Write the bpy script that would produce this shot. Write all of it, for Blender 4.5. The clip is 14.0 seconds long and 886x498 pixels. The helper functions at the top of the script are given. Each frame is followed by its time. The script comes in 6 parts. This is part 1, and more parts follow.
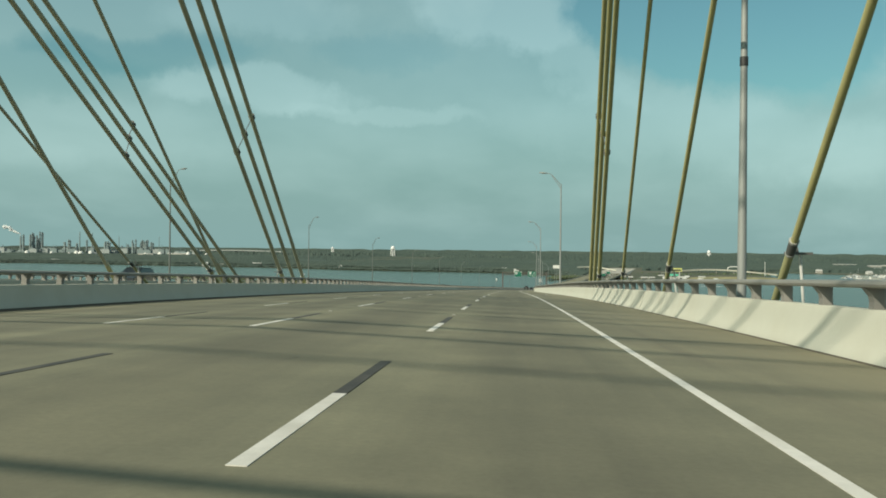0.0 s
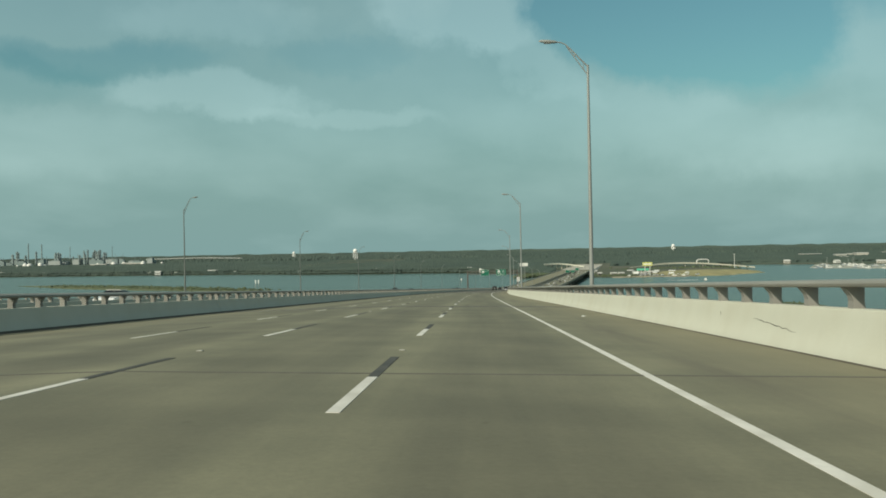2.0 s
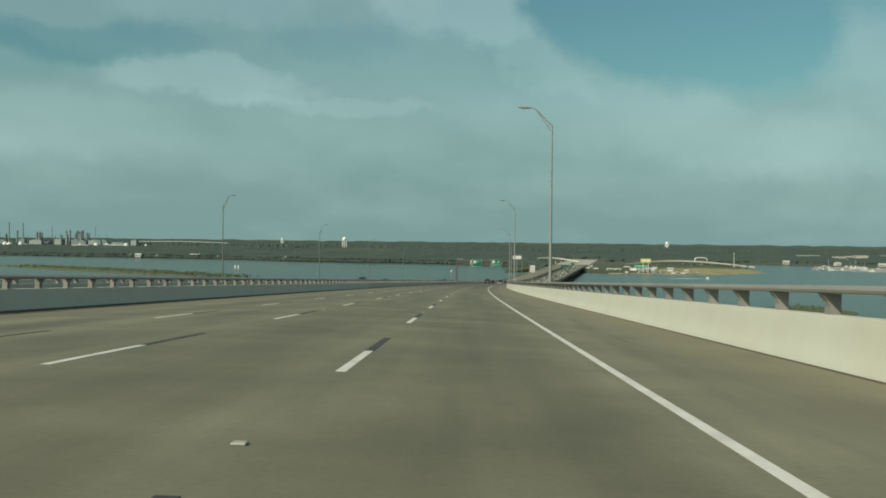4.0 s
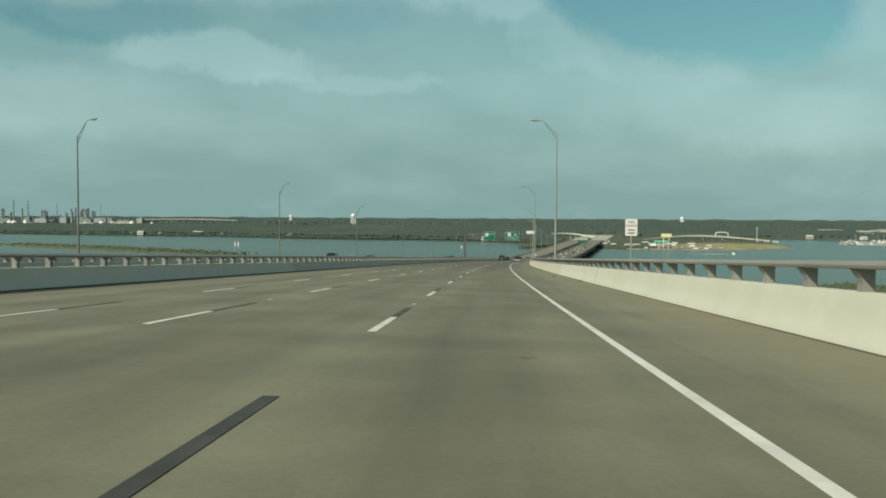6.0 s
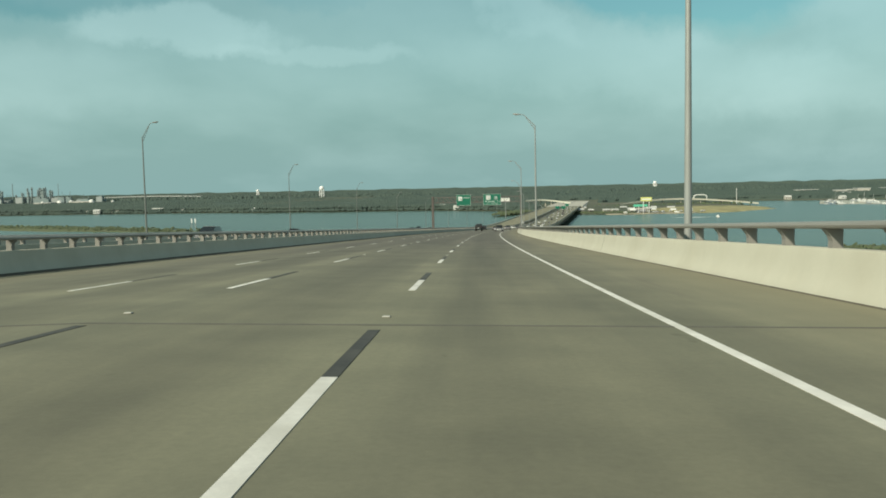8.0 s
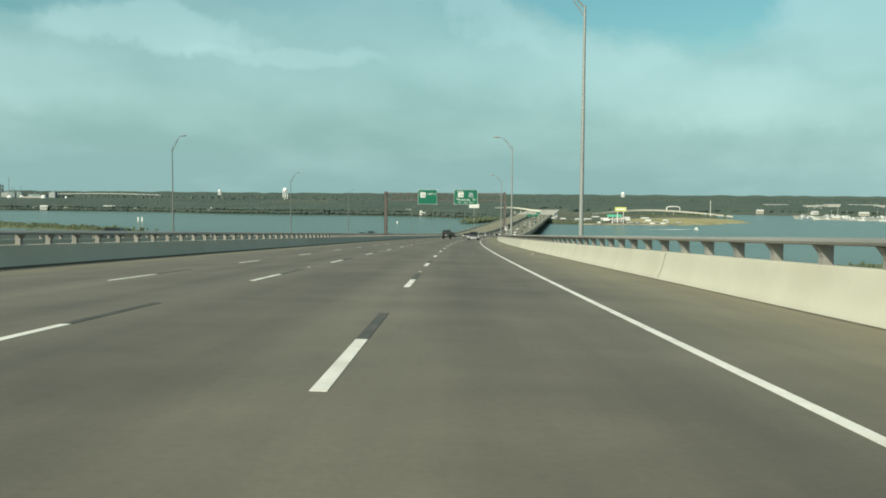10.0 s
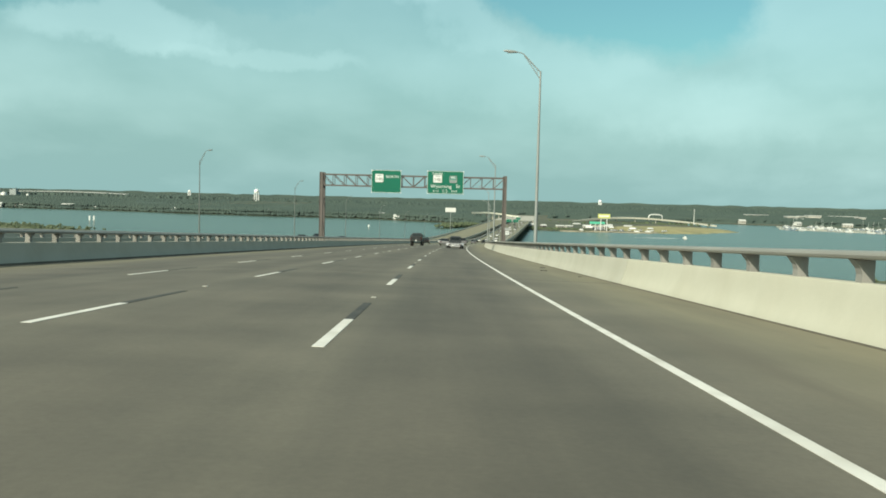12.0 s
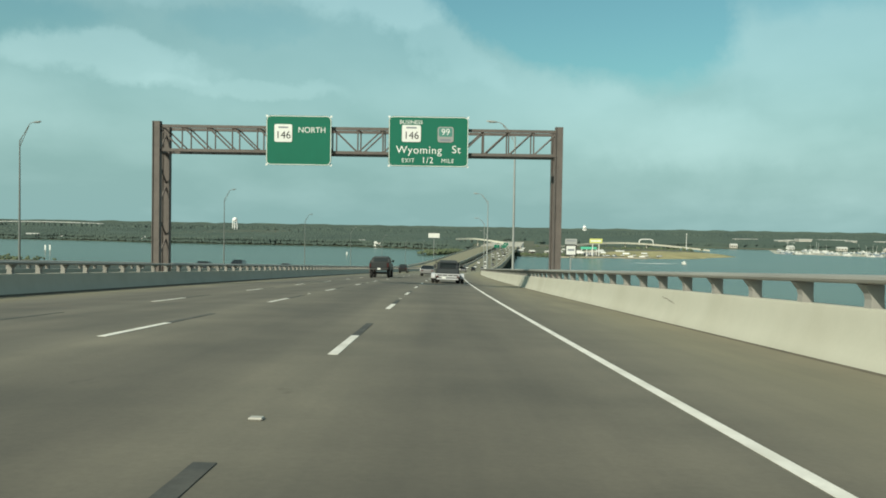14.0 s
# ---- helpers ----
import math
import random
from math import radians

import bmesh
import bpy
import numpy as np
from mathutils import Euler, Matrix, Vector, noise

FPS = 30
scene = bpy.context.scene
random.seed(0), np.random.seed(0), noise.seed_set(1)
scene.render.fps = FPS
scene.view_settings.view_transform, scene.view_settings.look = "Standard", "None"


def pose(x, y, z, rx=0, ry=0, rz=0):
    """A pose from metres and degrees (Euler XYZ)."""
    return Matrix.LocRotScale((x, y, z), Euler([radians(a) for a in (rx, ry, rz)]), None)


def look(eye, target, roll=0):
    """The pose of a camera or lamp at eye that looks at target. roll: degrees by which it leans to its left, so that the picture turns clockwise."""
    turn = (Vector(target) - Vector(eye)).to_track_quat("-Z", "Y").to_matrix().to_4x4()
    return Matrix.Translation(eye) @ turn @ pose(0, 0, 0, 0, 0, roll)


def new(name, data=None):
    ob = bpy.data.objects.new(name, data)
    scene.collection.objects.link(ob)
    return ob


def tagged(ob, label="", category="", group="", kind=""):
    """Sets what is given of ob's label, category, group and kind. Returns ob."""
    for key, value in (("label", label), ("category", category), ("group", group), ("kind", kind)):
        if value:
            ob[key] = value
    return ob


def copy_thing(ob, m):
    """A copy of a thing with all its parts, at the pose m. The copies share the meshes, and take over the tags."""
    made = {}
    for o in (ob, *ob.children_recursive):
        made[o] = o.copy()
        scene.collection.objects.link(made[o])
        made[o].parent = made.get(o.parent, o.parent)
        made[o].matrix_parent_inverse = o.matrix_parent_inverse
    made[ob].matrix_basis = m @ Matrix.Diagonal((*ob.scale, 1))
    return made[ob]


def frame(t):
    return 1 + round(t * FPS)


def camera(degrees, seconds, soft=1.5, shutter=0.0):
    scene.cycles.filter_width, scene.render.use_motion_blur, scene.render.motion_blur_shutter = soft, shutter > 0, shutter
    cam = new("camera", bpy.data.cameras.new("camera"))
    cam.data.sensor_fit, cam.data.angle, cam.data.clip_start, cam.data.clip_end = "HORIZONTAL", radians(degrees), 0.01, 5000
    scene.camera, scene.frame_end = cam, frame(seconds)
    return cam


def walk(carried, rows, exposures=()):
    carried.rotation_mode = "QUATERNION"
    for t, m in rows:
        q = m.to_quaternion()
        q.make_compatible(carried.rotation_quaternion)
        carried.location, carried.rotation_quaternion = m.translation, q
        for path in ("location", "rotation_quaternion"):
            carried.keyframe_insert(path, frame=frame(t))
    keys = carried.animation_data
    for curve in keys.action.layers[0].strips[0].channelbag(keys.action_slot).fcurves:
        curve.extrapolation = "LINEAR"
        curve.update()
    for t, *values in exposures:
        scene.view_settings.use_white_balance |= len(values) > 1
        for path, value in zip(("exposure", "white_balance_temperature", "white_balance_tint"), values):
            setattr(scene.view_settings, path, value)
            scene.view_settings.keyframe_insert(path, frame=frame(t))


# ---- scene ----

# ---------------------------------------------------------------- camera and walk
cam = camera(56.3, 14.0, soft=1.8)
PATH = [
    (0.0, -0.212, 1.295, 51.169, 89.942, -0.589, 4.565),
    (0.5, -0.260, 15.838, 50.702, 89.975, -1.191, 4.736),
    (1.0, -0.338, 30.206, 50.193, 89.943, -0.509, 4.756),
    (1.5, -0.428, 44.711, 49.633, 90.013, -0.249, 4.194),
    (2.0, -0.478, 59.387, 49.019, 90.025, 1.090, 2.112),
    (2.5, -0.443, 73.817, 48.378, 89.890, 0.742, 1.456),
    (3.0, -0.413, 88.303, 47.708, 90.038, -0.776, 0.672),
    (3.5, -0.341, 102.913, 47.016, 89.739, -0.696, 1.111),
    (4.0, -0.224, 117.607, 46.312, 89.441, -0.615, 1.530),
    (4.5, -0.087, 132.329, 45.604, 89.142, -0.535, 1.920),
    (5.0, 0.047, 147.022, 44.896, 88.843, -0.455, 2.271),
    (5.5, 0.155, 161.632, 44.193, 88.545, -0.374, 2.580),
    (6.0, 0.247, 176.179, 43.494, 87.837, -0.309, 2.301),
    (6.5, 0.325, 190.948, 42.785, 86.702, 0.148, 2.313),
    (7.0, 0.392, 205.389, 42.094, 86.469, 1.409, 1.631),
    (7.5, 0.491, 219.949, 41.397, 86.474, 0.269, 1.295),
    (8.0, 0.631, 234.350, 40.709, 85.793, 1.183, 0.333),
    (8.5, 0.895, 248.914, 40.011, 85.900, 0.792, -0.227),
    (9.0, 1.281, 263.494, 39.311, 86.006, 0.402, -0.789),
    (9.5, 1.777, 278.076, 38.609, 86.113, 0.011, -1.353),
    (10.0, 2.372, 292.648, 37.907, 86.219, -0.380, -1.919),
    (10.5, 3.053, 307.198, 37.205, 86.325, -0.771, -2.486),
    (11.0, 3.823, 321.776, 36.501, 86.437, -0.649, -3.096),
    (11.5, 4.642, 336.377, 35.796, 86.465, -1.083, -3.349),
    (12.0, 5.491, 350.849, 35.098, 86.613, -1.396, -3.594),
    (12.5, 6.353, 365.832, 34.376, 86.845, -0.878, -3.858),
    (13.0, 7.280, 380.444, 33.671, 88.527, -0.753, -4.308),
    (13.5, 8.256, 395.048, 32.967, 88.679, -0.537, -4.412),
    (14.0, 9.361, 409.510, 32.268, 88.545, -0.918, -4.776),
]
EXPOSURES = ((0.0, -0.09, 6500, 10), (1.2, -0.13, 6500, 10), (2.5, -0.31, 6500, 10), (3.2, -0.37, 6500, 10), (5.5, -0.25, 6500, 10), (7.0, -0.06, 6500, 10), (8.2, 0.0, 6500, 10), (10.4, 0.19, 6400, 8), (11.6, 0.26, 6400, 8), (12.5, 0.24, 6400, 8), (13.2, 0.12, 6400, 8), (14.0, 0.09, 6400, 8))
walk(cam, [(t, pose(x, y, z, rx, ry, rz)) for t, x, y, z, rx, ry, rz in PATH], EXPOSURES)

# ---------------------------------------------------------------- sky, sun
SUN_DIR = Vector((-0.92, -1.035, 1.0)).normalized()
ELEV = math.asin(SUN_DIR.z)
world = bpy.data.worlds.new("sky")
scene.world = world
world.use_nodes = True


def build_sky():
    nt = world.node_tree
    n, l = nt.nodes, nt.links
    n.clear()
    out = n.new("ShaderNodeOutputWorld")
    bg = n.new("ShaderNodeBackground")
    bg.inputs["Strength"].default_value = 0.1
    sky = n.new("ShaderNodeTexSky")
    sky.sky_type = "NISHITA"
    sky.sun_disc = False
    sky.sun_elevation = ELEV
    sky.sun_rotation = math.atan2(SUN_DIR.x, SUN_DIR.y)
    sky.air_density, sky.dust_density, sky.ozone_density = 1.0, 2.5, 2.0
    tc = n.new("ShaderNodeTexCoord")
    # clouds on a flat layer: direction / height
    sep = n.new("ShaderNodeSeparateXYZ")
    l.new(tc.outputs["Generated"], sep.inputs[0])
    zc = n.new("ShaderNodeMath"); zc.operation = "MAXIMUM"; zc.inputs[1].default_value = 0.0
    l.new(sep.outputs["Z"], zc.inputs[0])
    za = n.new("ShaderNodeMath"); za.operation = "ADD"; za.inputs[1].default_value = 0.26
    l.new(zc.outputs[0], za.inputs[0])
    comb = n.new("ShaderNodeCombineXYZ")
    for i, ax in enumerate("XY"):
        d = n.new("ShaderNodeMath"); d.operation = "DIVIDE"
        l.new(sep.outputs[ax], d.inputs[0]); l.new(za.outputs[0], d.inputs[1])
        l.new(d.outputs[0], comb.inputs[i])
    mp = n.new("ShaderNodeMapping")
    mp.inputs["Location"].default_value = CLOUD_AT
    mp.inputs["Scale"].default_value = (1.0, 0.75, 1.0)
    l.new(comb.outputs[0], mp.inputs["Vector"])
    big = n.new("ShaderNodeTexNoise")
    big.inputs["Scale"].default_value = 0.75
    big.inputs["Detail"].default_value = 7.0
    big.inputs["Roughness"].default_value = 0.52
    big.inputs["Distortion"].default_value = 0.35
    l.new(mp.outputs[0], big.inputs["Vector"])
    ramp = n.new("ShaderNodeValToRGB")
    ramp.color_ramp.elements[0].position, ramp.color_ramp.elements[1].position = 0.40, 0.66
    l.new(big.outputs["Fac"], ramp.inputs[0])
    # thin veil towards the horizon
    veil = n.new("ShaderNodeMapRange")
    veil.interpolation_type = "SMOOTHSTEP"
    veil.inputs["From Min"].default_value, veil.inputs["From Max"].default_value = 0.0, 0.30
    veil.inputs["To Min"].default_value, veil.inputs["To Max"].default_value = 0.95, 0.45
    l.new(zc.outputs[0], veil.inputs["Value"])

    def math_node(op, a, b=None, c=None):
        m = n.new("ShaderNodeMath"); m.operation = op
        for i, v in enumerate((a, b, c)):
            if v is None:
                continue
            if isinstance(v, (int, float)):
                m.inputs[i].default_value = v
            else:
                l.new(v, m.inputs[i])
        return m.outputs[0]

    # bearing and height of the direction, made ragged
    yy = math_node("MAXIMUM", sep.outputs["Y"], 0.08)
    rag = n.new("ShaderNodeTexNoise"); rag.inputs["Scale"].default_value = 7.0; rag.inputs["Detail"].default_value = 7.0
    rag.inputs["Roughness"].default_value = 0.6
    l.new(tc.outputs["Generated"], rag.inputs["Vector"])
    rs = n.new("ShaderNodeSeparateColor"); l.new(rag.outputs["Color"], rs.inputs[0])
    bear = math_node("ADD", math_node("DIVIDE", sep.outputs["X"], yy), math_node("MULTIPLY_ADD", rs.outputs[0], 0.22, -0.11))
    high = math_node("ADD", math_node("DIVIDE", sep.outputs["Z"], yy), math_node("MULTIPLY_ADD", rs.outputs[1], 0.11, -0.055))

    def patch(b0, e0, sb, se, lean=0.0, soft=1.2):
        db = math_node("DIVIDE", math_node("SUBTRACT", bear, b0), sb)
        de = math_node("DIVIDE", math_node("SUBTRACT", math_node("SUBTRACT", high, e0), math_node("MULTIPLY", math_node("SUBTRACT", bear, b0), lean)), se)
        r2 = math_node("ADD", math_node("MULTIPLY", db, db), math_node("MULTIPLY", de, de))
        mr = n.new("ShaderNodeMapRange"); mr.interpolation_type = "SMOOTHSTEP"
        mr.inputs["From Min"].default_value, mr.inputs["From Max"].default_value = 0.75 + soft / 2, 0.75 - soft / 2
        l.new(r2, mr.inputs["Value"])
        return mr.outputs[0]

    cloud = math_node("MAXIMUM", math_node("MULTIPLY", ramp.outputs["Color"], 0.8), veil.outputs[0])
    for args, amount in CLOUD_GAPS:
        cloud = math_node("SUBTRACT", cloud, math_node("MULTIPLY", patch(*args), amount))
    cl = n.new("ShaderNodeClamp"); l.new(cloud, cl.inputs["Value"])
    # brighter and darker parts of the clouds
    tone = n.new("ShaderNodeTexNoise")
    tone.inputs["Scale"].default_value = 1.5
    tone.inputs["Detail"].default_value = 6.0
    l.new(mp.outputs[0], tone.inputs["Vector"])
    bright = math_node("MULTIPLY_ADD", tone.outputs["Fac"], 1.25, -0.28)
    low = n.new("ShaderNodeMapRange")
    low.inputs["From Min"].default_value, low.inputs["From Max"].default_value = 0.0, 0.16
    low.inputs["To Min"].default_value, low.inputs["To Max"].default_value = -0.36, 0.0
    l.new(zc.outputs[0], low.inputs["Value"])
    bright = math_node("ADD", bright, low.outputs[0])
    for args, amount in CLOUD_BANKS:
        bright = math_node("ADD", bright, math_node("MULTIPLY", patch(*args), amount))
    tr = n.new("ShaderNodeValToRGB")
    tr.color_ramp.elements[0].color, tr.color_ramp.elements[1].color = CLOUD_DARK, CLOUD_LIGHT
    tr.color_ramp.elements[0].position, tr.color_ramp.elements[1].position = 0.0, 1.0
    l.new(bright, tr.inputs[0])
    # higher up and towards the sun the haze is whiter
    over = n.new("ShaderNodeMapRange"); over.interpolation_type = "SMOOTHSTEP"
    over.inputs["From Min"].default_value, over.inputs["From Max"].default_value = 0.33, 0.62
    l.new(zc.outputs[0], over.inputs["Value"])
    rear = n.new("ShaderNodeMapRange"); rear.interpolation_type = "SMOOTHSTEP"
    rear.inputs["From Min"].default_value, rear.inputs["From Max"].default_value = 0.35, -0.25
    l.new(sep.outputs["Y"], rear.inputs["Value"])
    white = n.new("ShaderNodeMix"); white.data_type = "RGBA"
    l.new(math_node("MAXIMUM", over.outputs[0], rear.outputs[0]), white.inputs["Factor"])
    l.new(tr.outputs["Color"], white.inputs["A"]); white.inputs["B"].default_value = CLOUD_WHITE
    mix = n.new("ShaderNodeMix"); mix.data_type = "RGBA"
    gain = n.new("ShaderNodeMix"); gain.data_type = "RGBA"; gain.blend_type = "MULTIPLY"
    gain.inputs["Factor"].default_value = 1.0
    gain.inputs["B"].default_value = SKY_TINT
    l.new(sky.outputs[0], gain.inputs["A"])
    l.new(cl.outputs[0], mix.inputs["Factor"])
    l.new(gain.outputs["Result"], mix.inputs["A"]); l.new(white.outputs["Result"], mix.inputs["B"])
    l.new(mix.outputs["Result"], bg.inputs["Color"])
    l.new(bg.outputs[0], out.inputs[0])


# open sky between the clouds and bright cloud banks: (bearing, height, widths, lean), amount
CLOUD_GAPS = (((0.245, 0.275, 0.215, 0.105, -0.14, 0.8), 0.85), ((0.50, 0.33, 0.20, 0.06), 0.35), ((-0.16, 0.235, 0.10, 0.022, -0.05), 0.18), ((-0.47, 0.245, 0.16, 0.028, -0.05), 0.4), ((-0.62, 0.22, 0.2, 0.035), 0.25))
CLOUD_BANKS = (((-0.02, 0.285, 0.12, 0.05, -0.1, 0.9), 0.7), ((-0.32, 0.197, 0.15, 0.026, -0.10, 0.9), 0.55), ((-0.15, 0.165, 0.12, 0.012, -0.08), 0.3), ((-0.32, 0.285, 0.13, 0.028, -0.1), 0.45), ((0.06, 0.225, 0.09, 0.03, -0.6), 0.35), ((0.30, 0.13, 0.34, 0.045, -0.1), 0.3), ((0.55, 0.24, 0.14, 0.10), 0.35), ((0.55, 0.10, 0.22, 0.08), 0.3), ((-0.52, 0.14, 0.2, 0.05), 0.25))
CLOUD_AT = (0.3, 0.6, 0.0)
CLOUD_WHITE = (3.1, 3.75, 3.8, 1)
CLOUD_DARK = (2.7, 4.45, 4.3, 1)
CLOUD_LIGHT = (5.15, 7.4, 7.2, 1)
SKY_TINT = (0.85, 1.30, 0.98, 1)
build_sky()

sun_data = bpy.data.lights.new("sun", "SUN")
sun_data.energy = 5.0
sun_data.angle = radians(0.45)
sun_data.color = (1.0, 0.92, 0.73)
sun = new("sun", sun_data)
sun.matrix_world = look(SUN_DIR * 300, (0, 0, 0))

# ---------------------------------------------------------------- materials


def mat(name, base, rough=0.7, metal=0.0, vary=0.12, grain=3.0, stains=0.12, stain_scale=0.25, bump=0.15,
        bump_scale=30.0, stretch=(1, 1, 1), stain_color=None, per_piece=0.0, emit=None, coat=0.0):
    """A procedural surface: base colour, grain, larger stains, fine relief, and a change from piece to piece."""
    m = bpy.data.materials.new(name)
    m.use_nodes = True
    n, l = m.node_tree.nodes, m.node_tree.links
    b = n["Principled BSDF"]
    b.inputs["Roughness"].default_value = rough
    b.inputs["Metallic"].default_value = metal
    b.inputs["Coat Weight"].default_value = coat
    geo = n.new("ShaderNodeTexCoord")
    mp = n.new("ShaderNodeMapping")
    mp.inputs["Scale"].default_value = stretch
    l.new(geo.outputs["Object"], mp.inputs["Vector"])
    fine = n.new("ShaderNodeTexNoise")
    fine.inputs["Scale"].default_value = grain
    fine.inputs["Detail"].default_value = 6.0
    fine.inputs["Roughness"].default_value = 0.65
    l.new(mp.outputs[0], fine.inputs["Vector"])
    c0 = tuple(max(0.0, c * (1 - vary)) for c in base) + (1,)
    c1 = tuple(min(1.0, c * (1 + vary)) for c in base) + (1,)
    r = n.new("ShaderNodeValToRGB")
    r.color_ramp.elements[0].color, r.color_ramp.elements[1].color = c0, c1
    r.color_ramp.elements[0].position, r.color_ramp.elements[1].position = 0.3, 0.7
    l.new(fine.outputs["Fac"], r.inputs[0])
    big = n.new("ShaderNodeTexNoise")
    big.inputs["Scale"].default_value = stain_scale
    big.inputs["Detail"].default_value = 5.0
    l.new(mp.outputs[0], big.inputs["Vector"])
    rr = n.new("ShaderNodeMapRange")
    rr.inputs["From Min"].default_value, rr.inputs["From Max"].default_value = 0.45, 0.7
    rr.inputs["To Min"].default_value, rr.inputs["To Max"].default_value = 0.0, stains
    l.new(big.outputs["Fac"], rr.inputs["Value"])
    mix = n.new("ShaderNodeMix"); mix.data_type = "RGBA"
    sc = stain_color or tuple(c * 0.45 for c in base)
    mix.inputs["B"].default_value = tuple(sc) + (1,)
    l.new(rr.outputs[0], mix.inputs["Factor"]); l.new(r.outputs["Color"], mix.inputs["A"])
    last = mix.outputs["Result"]
    if per_piece:
        oi = n.new("ShaderNodeObjectInfo")
        pr = n.new("ShaderNodeMapRange")
        pr.inputs["To Min"].default_value, pr.inputs["To Max"].default_value = 1 - per_piece, 1 + per_piece
        l.new(oi.outputs["Random"], pr.inputs["Value"])
        mu = n.new("ShaderNodeMix"); mu.data_type = "RGBA"; mu.blend_type = "MULTIPLY"
        mu.inputs["Factor"].default_value = 1.0
        l.new(last, mu.inputs["A"]); l.new(pr.outputs[0], mu.inputs["B"])
        last = mu.outputs["Result"]
    l.new(last, b.inputs["Base Color"])
    if bump:
        bn = n.new("ShaderNodeTexNoise")
        bn.inputs["Scale"].default_value = bump_scale
        bn.inputs["Detail"].default_value = 4.0
        l.new(mp.outputs[0], bn.inputs["Vector"])
        bp = n.new("ShaderNodeBump")
        bp.inputs["Strength"].default_value = bump
        bp.inputs["Distance"].default_value = 0.02
        l.new(bn.outputs["Fac"], bp.inputs["Height"])
        l.new(bp.outputs[0], b.inputs["Normal"])
    if emit:
        b.inputs["Emission Color"].default_value = tuple(emit[:3]) + (1,)
        b.inputs["Emission Strength"].default_value = emit[3]
    return m


def pavement_material():
    """Worn grooved concrete: slab to slab tone, long wheel-path streaks, tan dust, fine aggregate."""
    m = bpy.data.materials.new("bridge_concrete_pavement")
    m.use_nodes = True
    n, l = m.node_tree.nodes, m.node_tree.links
    b = n["Principled BSDF"]
    b.inputs["Roughness"].default_value = 0.82
    uv = n.new("ShaderNodeUVMap"); uv.uv_map = "along"

    def noise_node(scale, stretch, detail=5.0, rough=0.6):
        mp = n.new("ShaderNodeMapping"); mp.inputs["Scale"].default_value = stretch
        l.new(uv.outputs[0], mp.inputs["Vector"])
        t = n.new("ShaderNodeTexNoise"); t.inputs["Scale"].default_value = scale
        t.inputs["Detail"].default_value = detail; t.inputs["Roughness"].default_value = rough
        l.new(mp.outputs[0], t.inputs["Vector"])
        return t

    def ramp(src, p0, c0, p1, c1):
        r = n.new("ShaderNodeValToRGB")
        r.color_ramp.elements[0].position, r.color_ramp.elements[0].color = p0, tuple(c0) + (1,)
        r.color_ramp.elements[1].position, r.color_ramp.elements[1].color = p1, tuple(c1) + (1,)
        l.new(src, r.inputs[0])
        return r.outputs["Color"]

    def mixc(fac, a, bb, kind="MIX"):
        x = n.new("ShaderNodeMix"); x.data_type = "RGBA"; x.blend_type = kind
        if isinstance(fac, float):
            x.inputs["Factor"].default_value = fac
        else:
            l.new(fac, x.inputs["Factor"])
        for k, v in (("A", a), ("B", bb)):
            if isinstance(v, tuple):
                x.inputs[k].default_value = v + (1,)
            else:
                l.new(v, x.inputs[k])
        return x.outputs["Result"]

    base = ramp(noise_node(0.35, (1, 1, 1)).outputs["Fac"], 0.35, PAVE_A, 0.68, PAVE_B)
    streak = ramp(noise_node(0.7, (1.0, 0.045, 1)).outputs["Fac"], 0.33, (0.74, 0.74, 0.75), 0.7, (1.08, 1.07, 1.05))
    col = mixc(1.0, base, streak, "MULTIPLY")
    cross = ramp(noise_node(0.5, (0.05, 0.6, 1)).outputs["Fac"], 0.4, (0.96, 0.96, 0.96), 0.62, (1.01, 1.01, 1.01))
    col = mixc(1.0, col, cross, "MULTIPLY")
    grit = ramp(noise_node(14.0, (1, 1, 1), 6.0, 0.75).outputs["Fac"], 0.3, (0.88, 0.88, 0.88), 0.7, (1.1, 1.1, 1.1))
    col = mixc(1.0, col, grit, "MULTIPLY")
    spots = ramp(noise_node(1.4, (1, 0.5, 1), 3.0).outputs["Fac"], 0.70, (1, 1, 1), 0.78, (0.62, 0.61, 0.6))
    col = mixc(1.0, col, spots, "MULTIPLY")
    # drips and tyre film darken the middle of every lane
    lane = n.new("ShaderNodeSeparateXYZ"); l.new(uv.outputs[0], lane.inputs[0])
    pp = n.new("ShaderNodeMath"); pp.operation = "PINGPONG"; pp.inputs[1].default_value = 1.83
    l.new(lane.outputs["X"], pp.inputs[0])
    inside = n.new("ShaderNodeMapRange"); inside.interpolation_type = "SMOOTHSTEP"
    inside.inputs["From Min"].default_value, inside.inputs["From Max"].default_value = 1.65, 0.55
    l.new(pp.outputs[0], inside.inputs["Value"])
    used = n.new("ShaderNodeMapRange")
    used.inputs["From Min"].default_value, used.inputs["From Max"].default_value = 2.1, 1.5
    l.new(lane.outputs["X"], used.inputs["Value"])
    patchy = n.new("ShaderNodeMapRange")
    patchy.inputs["From Min"].default_value, patchy.inputs["From Max"].default_value = 0.3, 0.65
    patchy.inputs["To Min"].default_value, patchy.inputs["To Max"].default_value = 0.45, 1.0
    l.new(noise_node(0.3, (0.6, 0.10, 1)).outputs["Fac"], patchy.inputs["Value"])
    film = n.new("ShaderNodeMath"); film.operation = "MULTIPLY"
    l.new(inside.outputs[0], film.inputs[0]); l.new(used.outputs[0], film.inputs[1])
    film2 = n.new("ShaderNodeMath"); film2.operation = "MULTIPLY"
    l.new(film.outputs[0], film2.inputs[0]); l.new(patchy.outputs[0], film2.inputs[1])
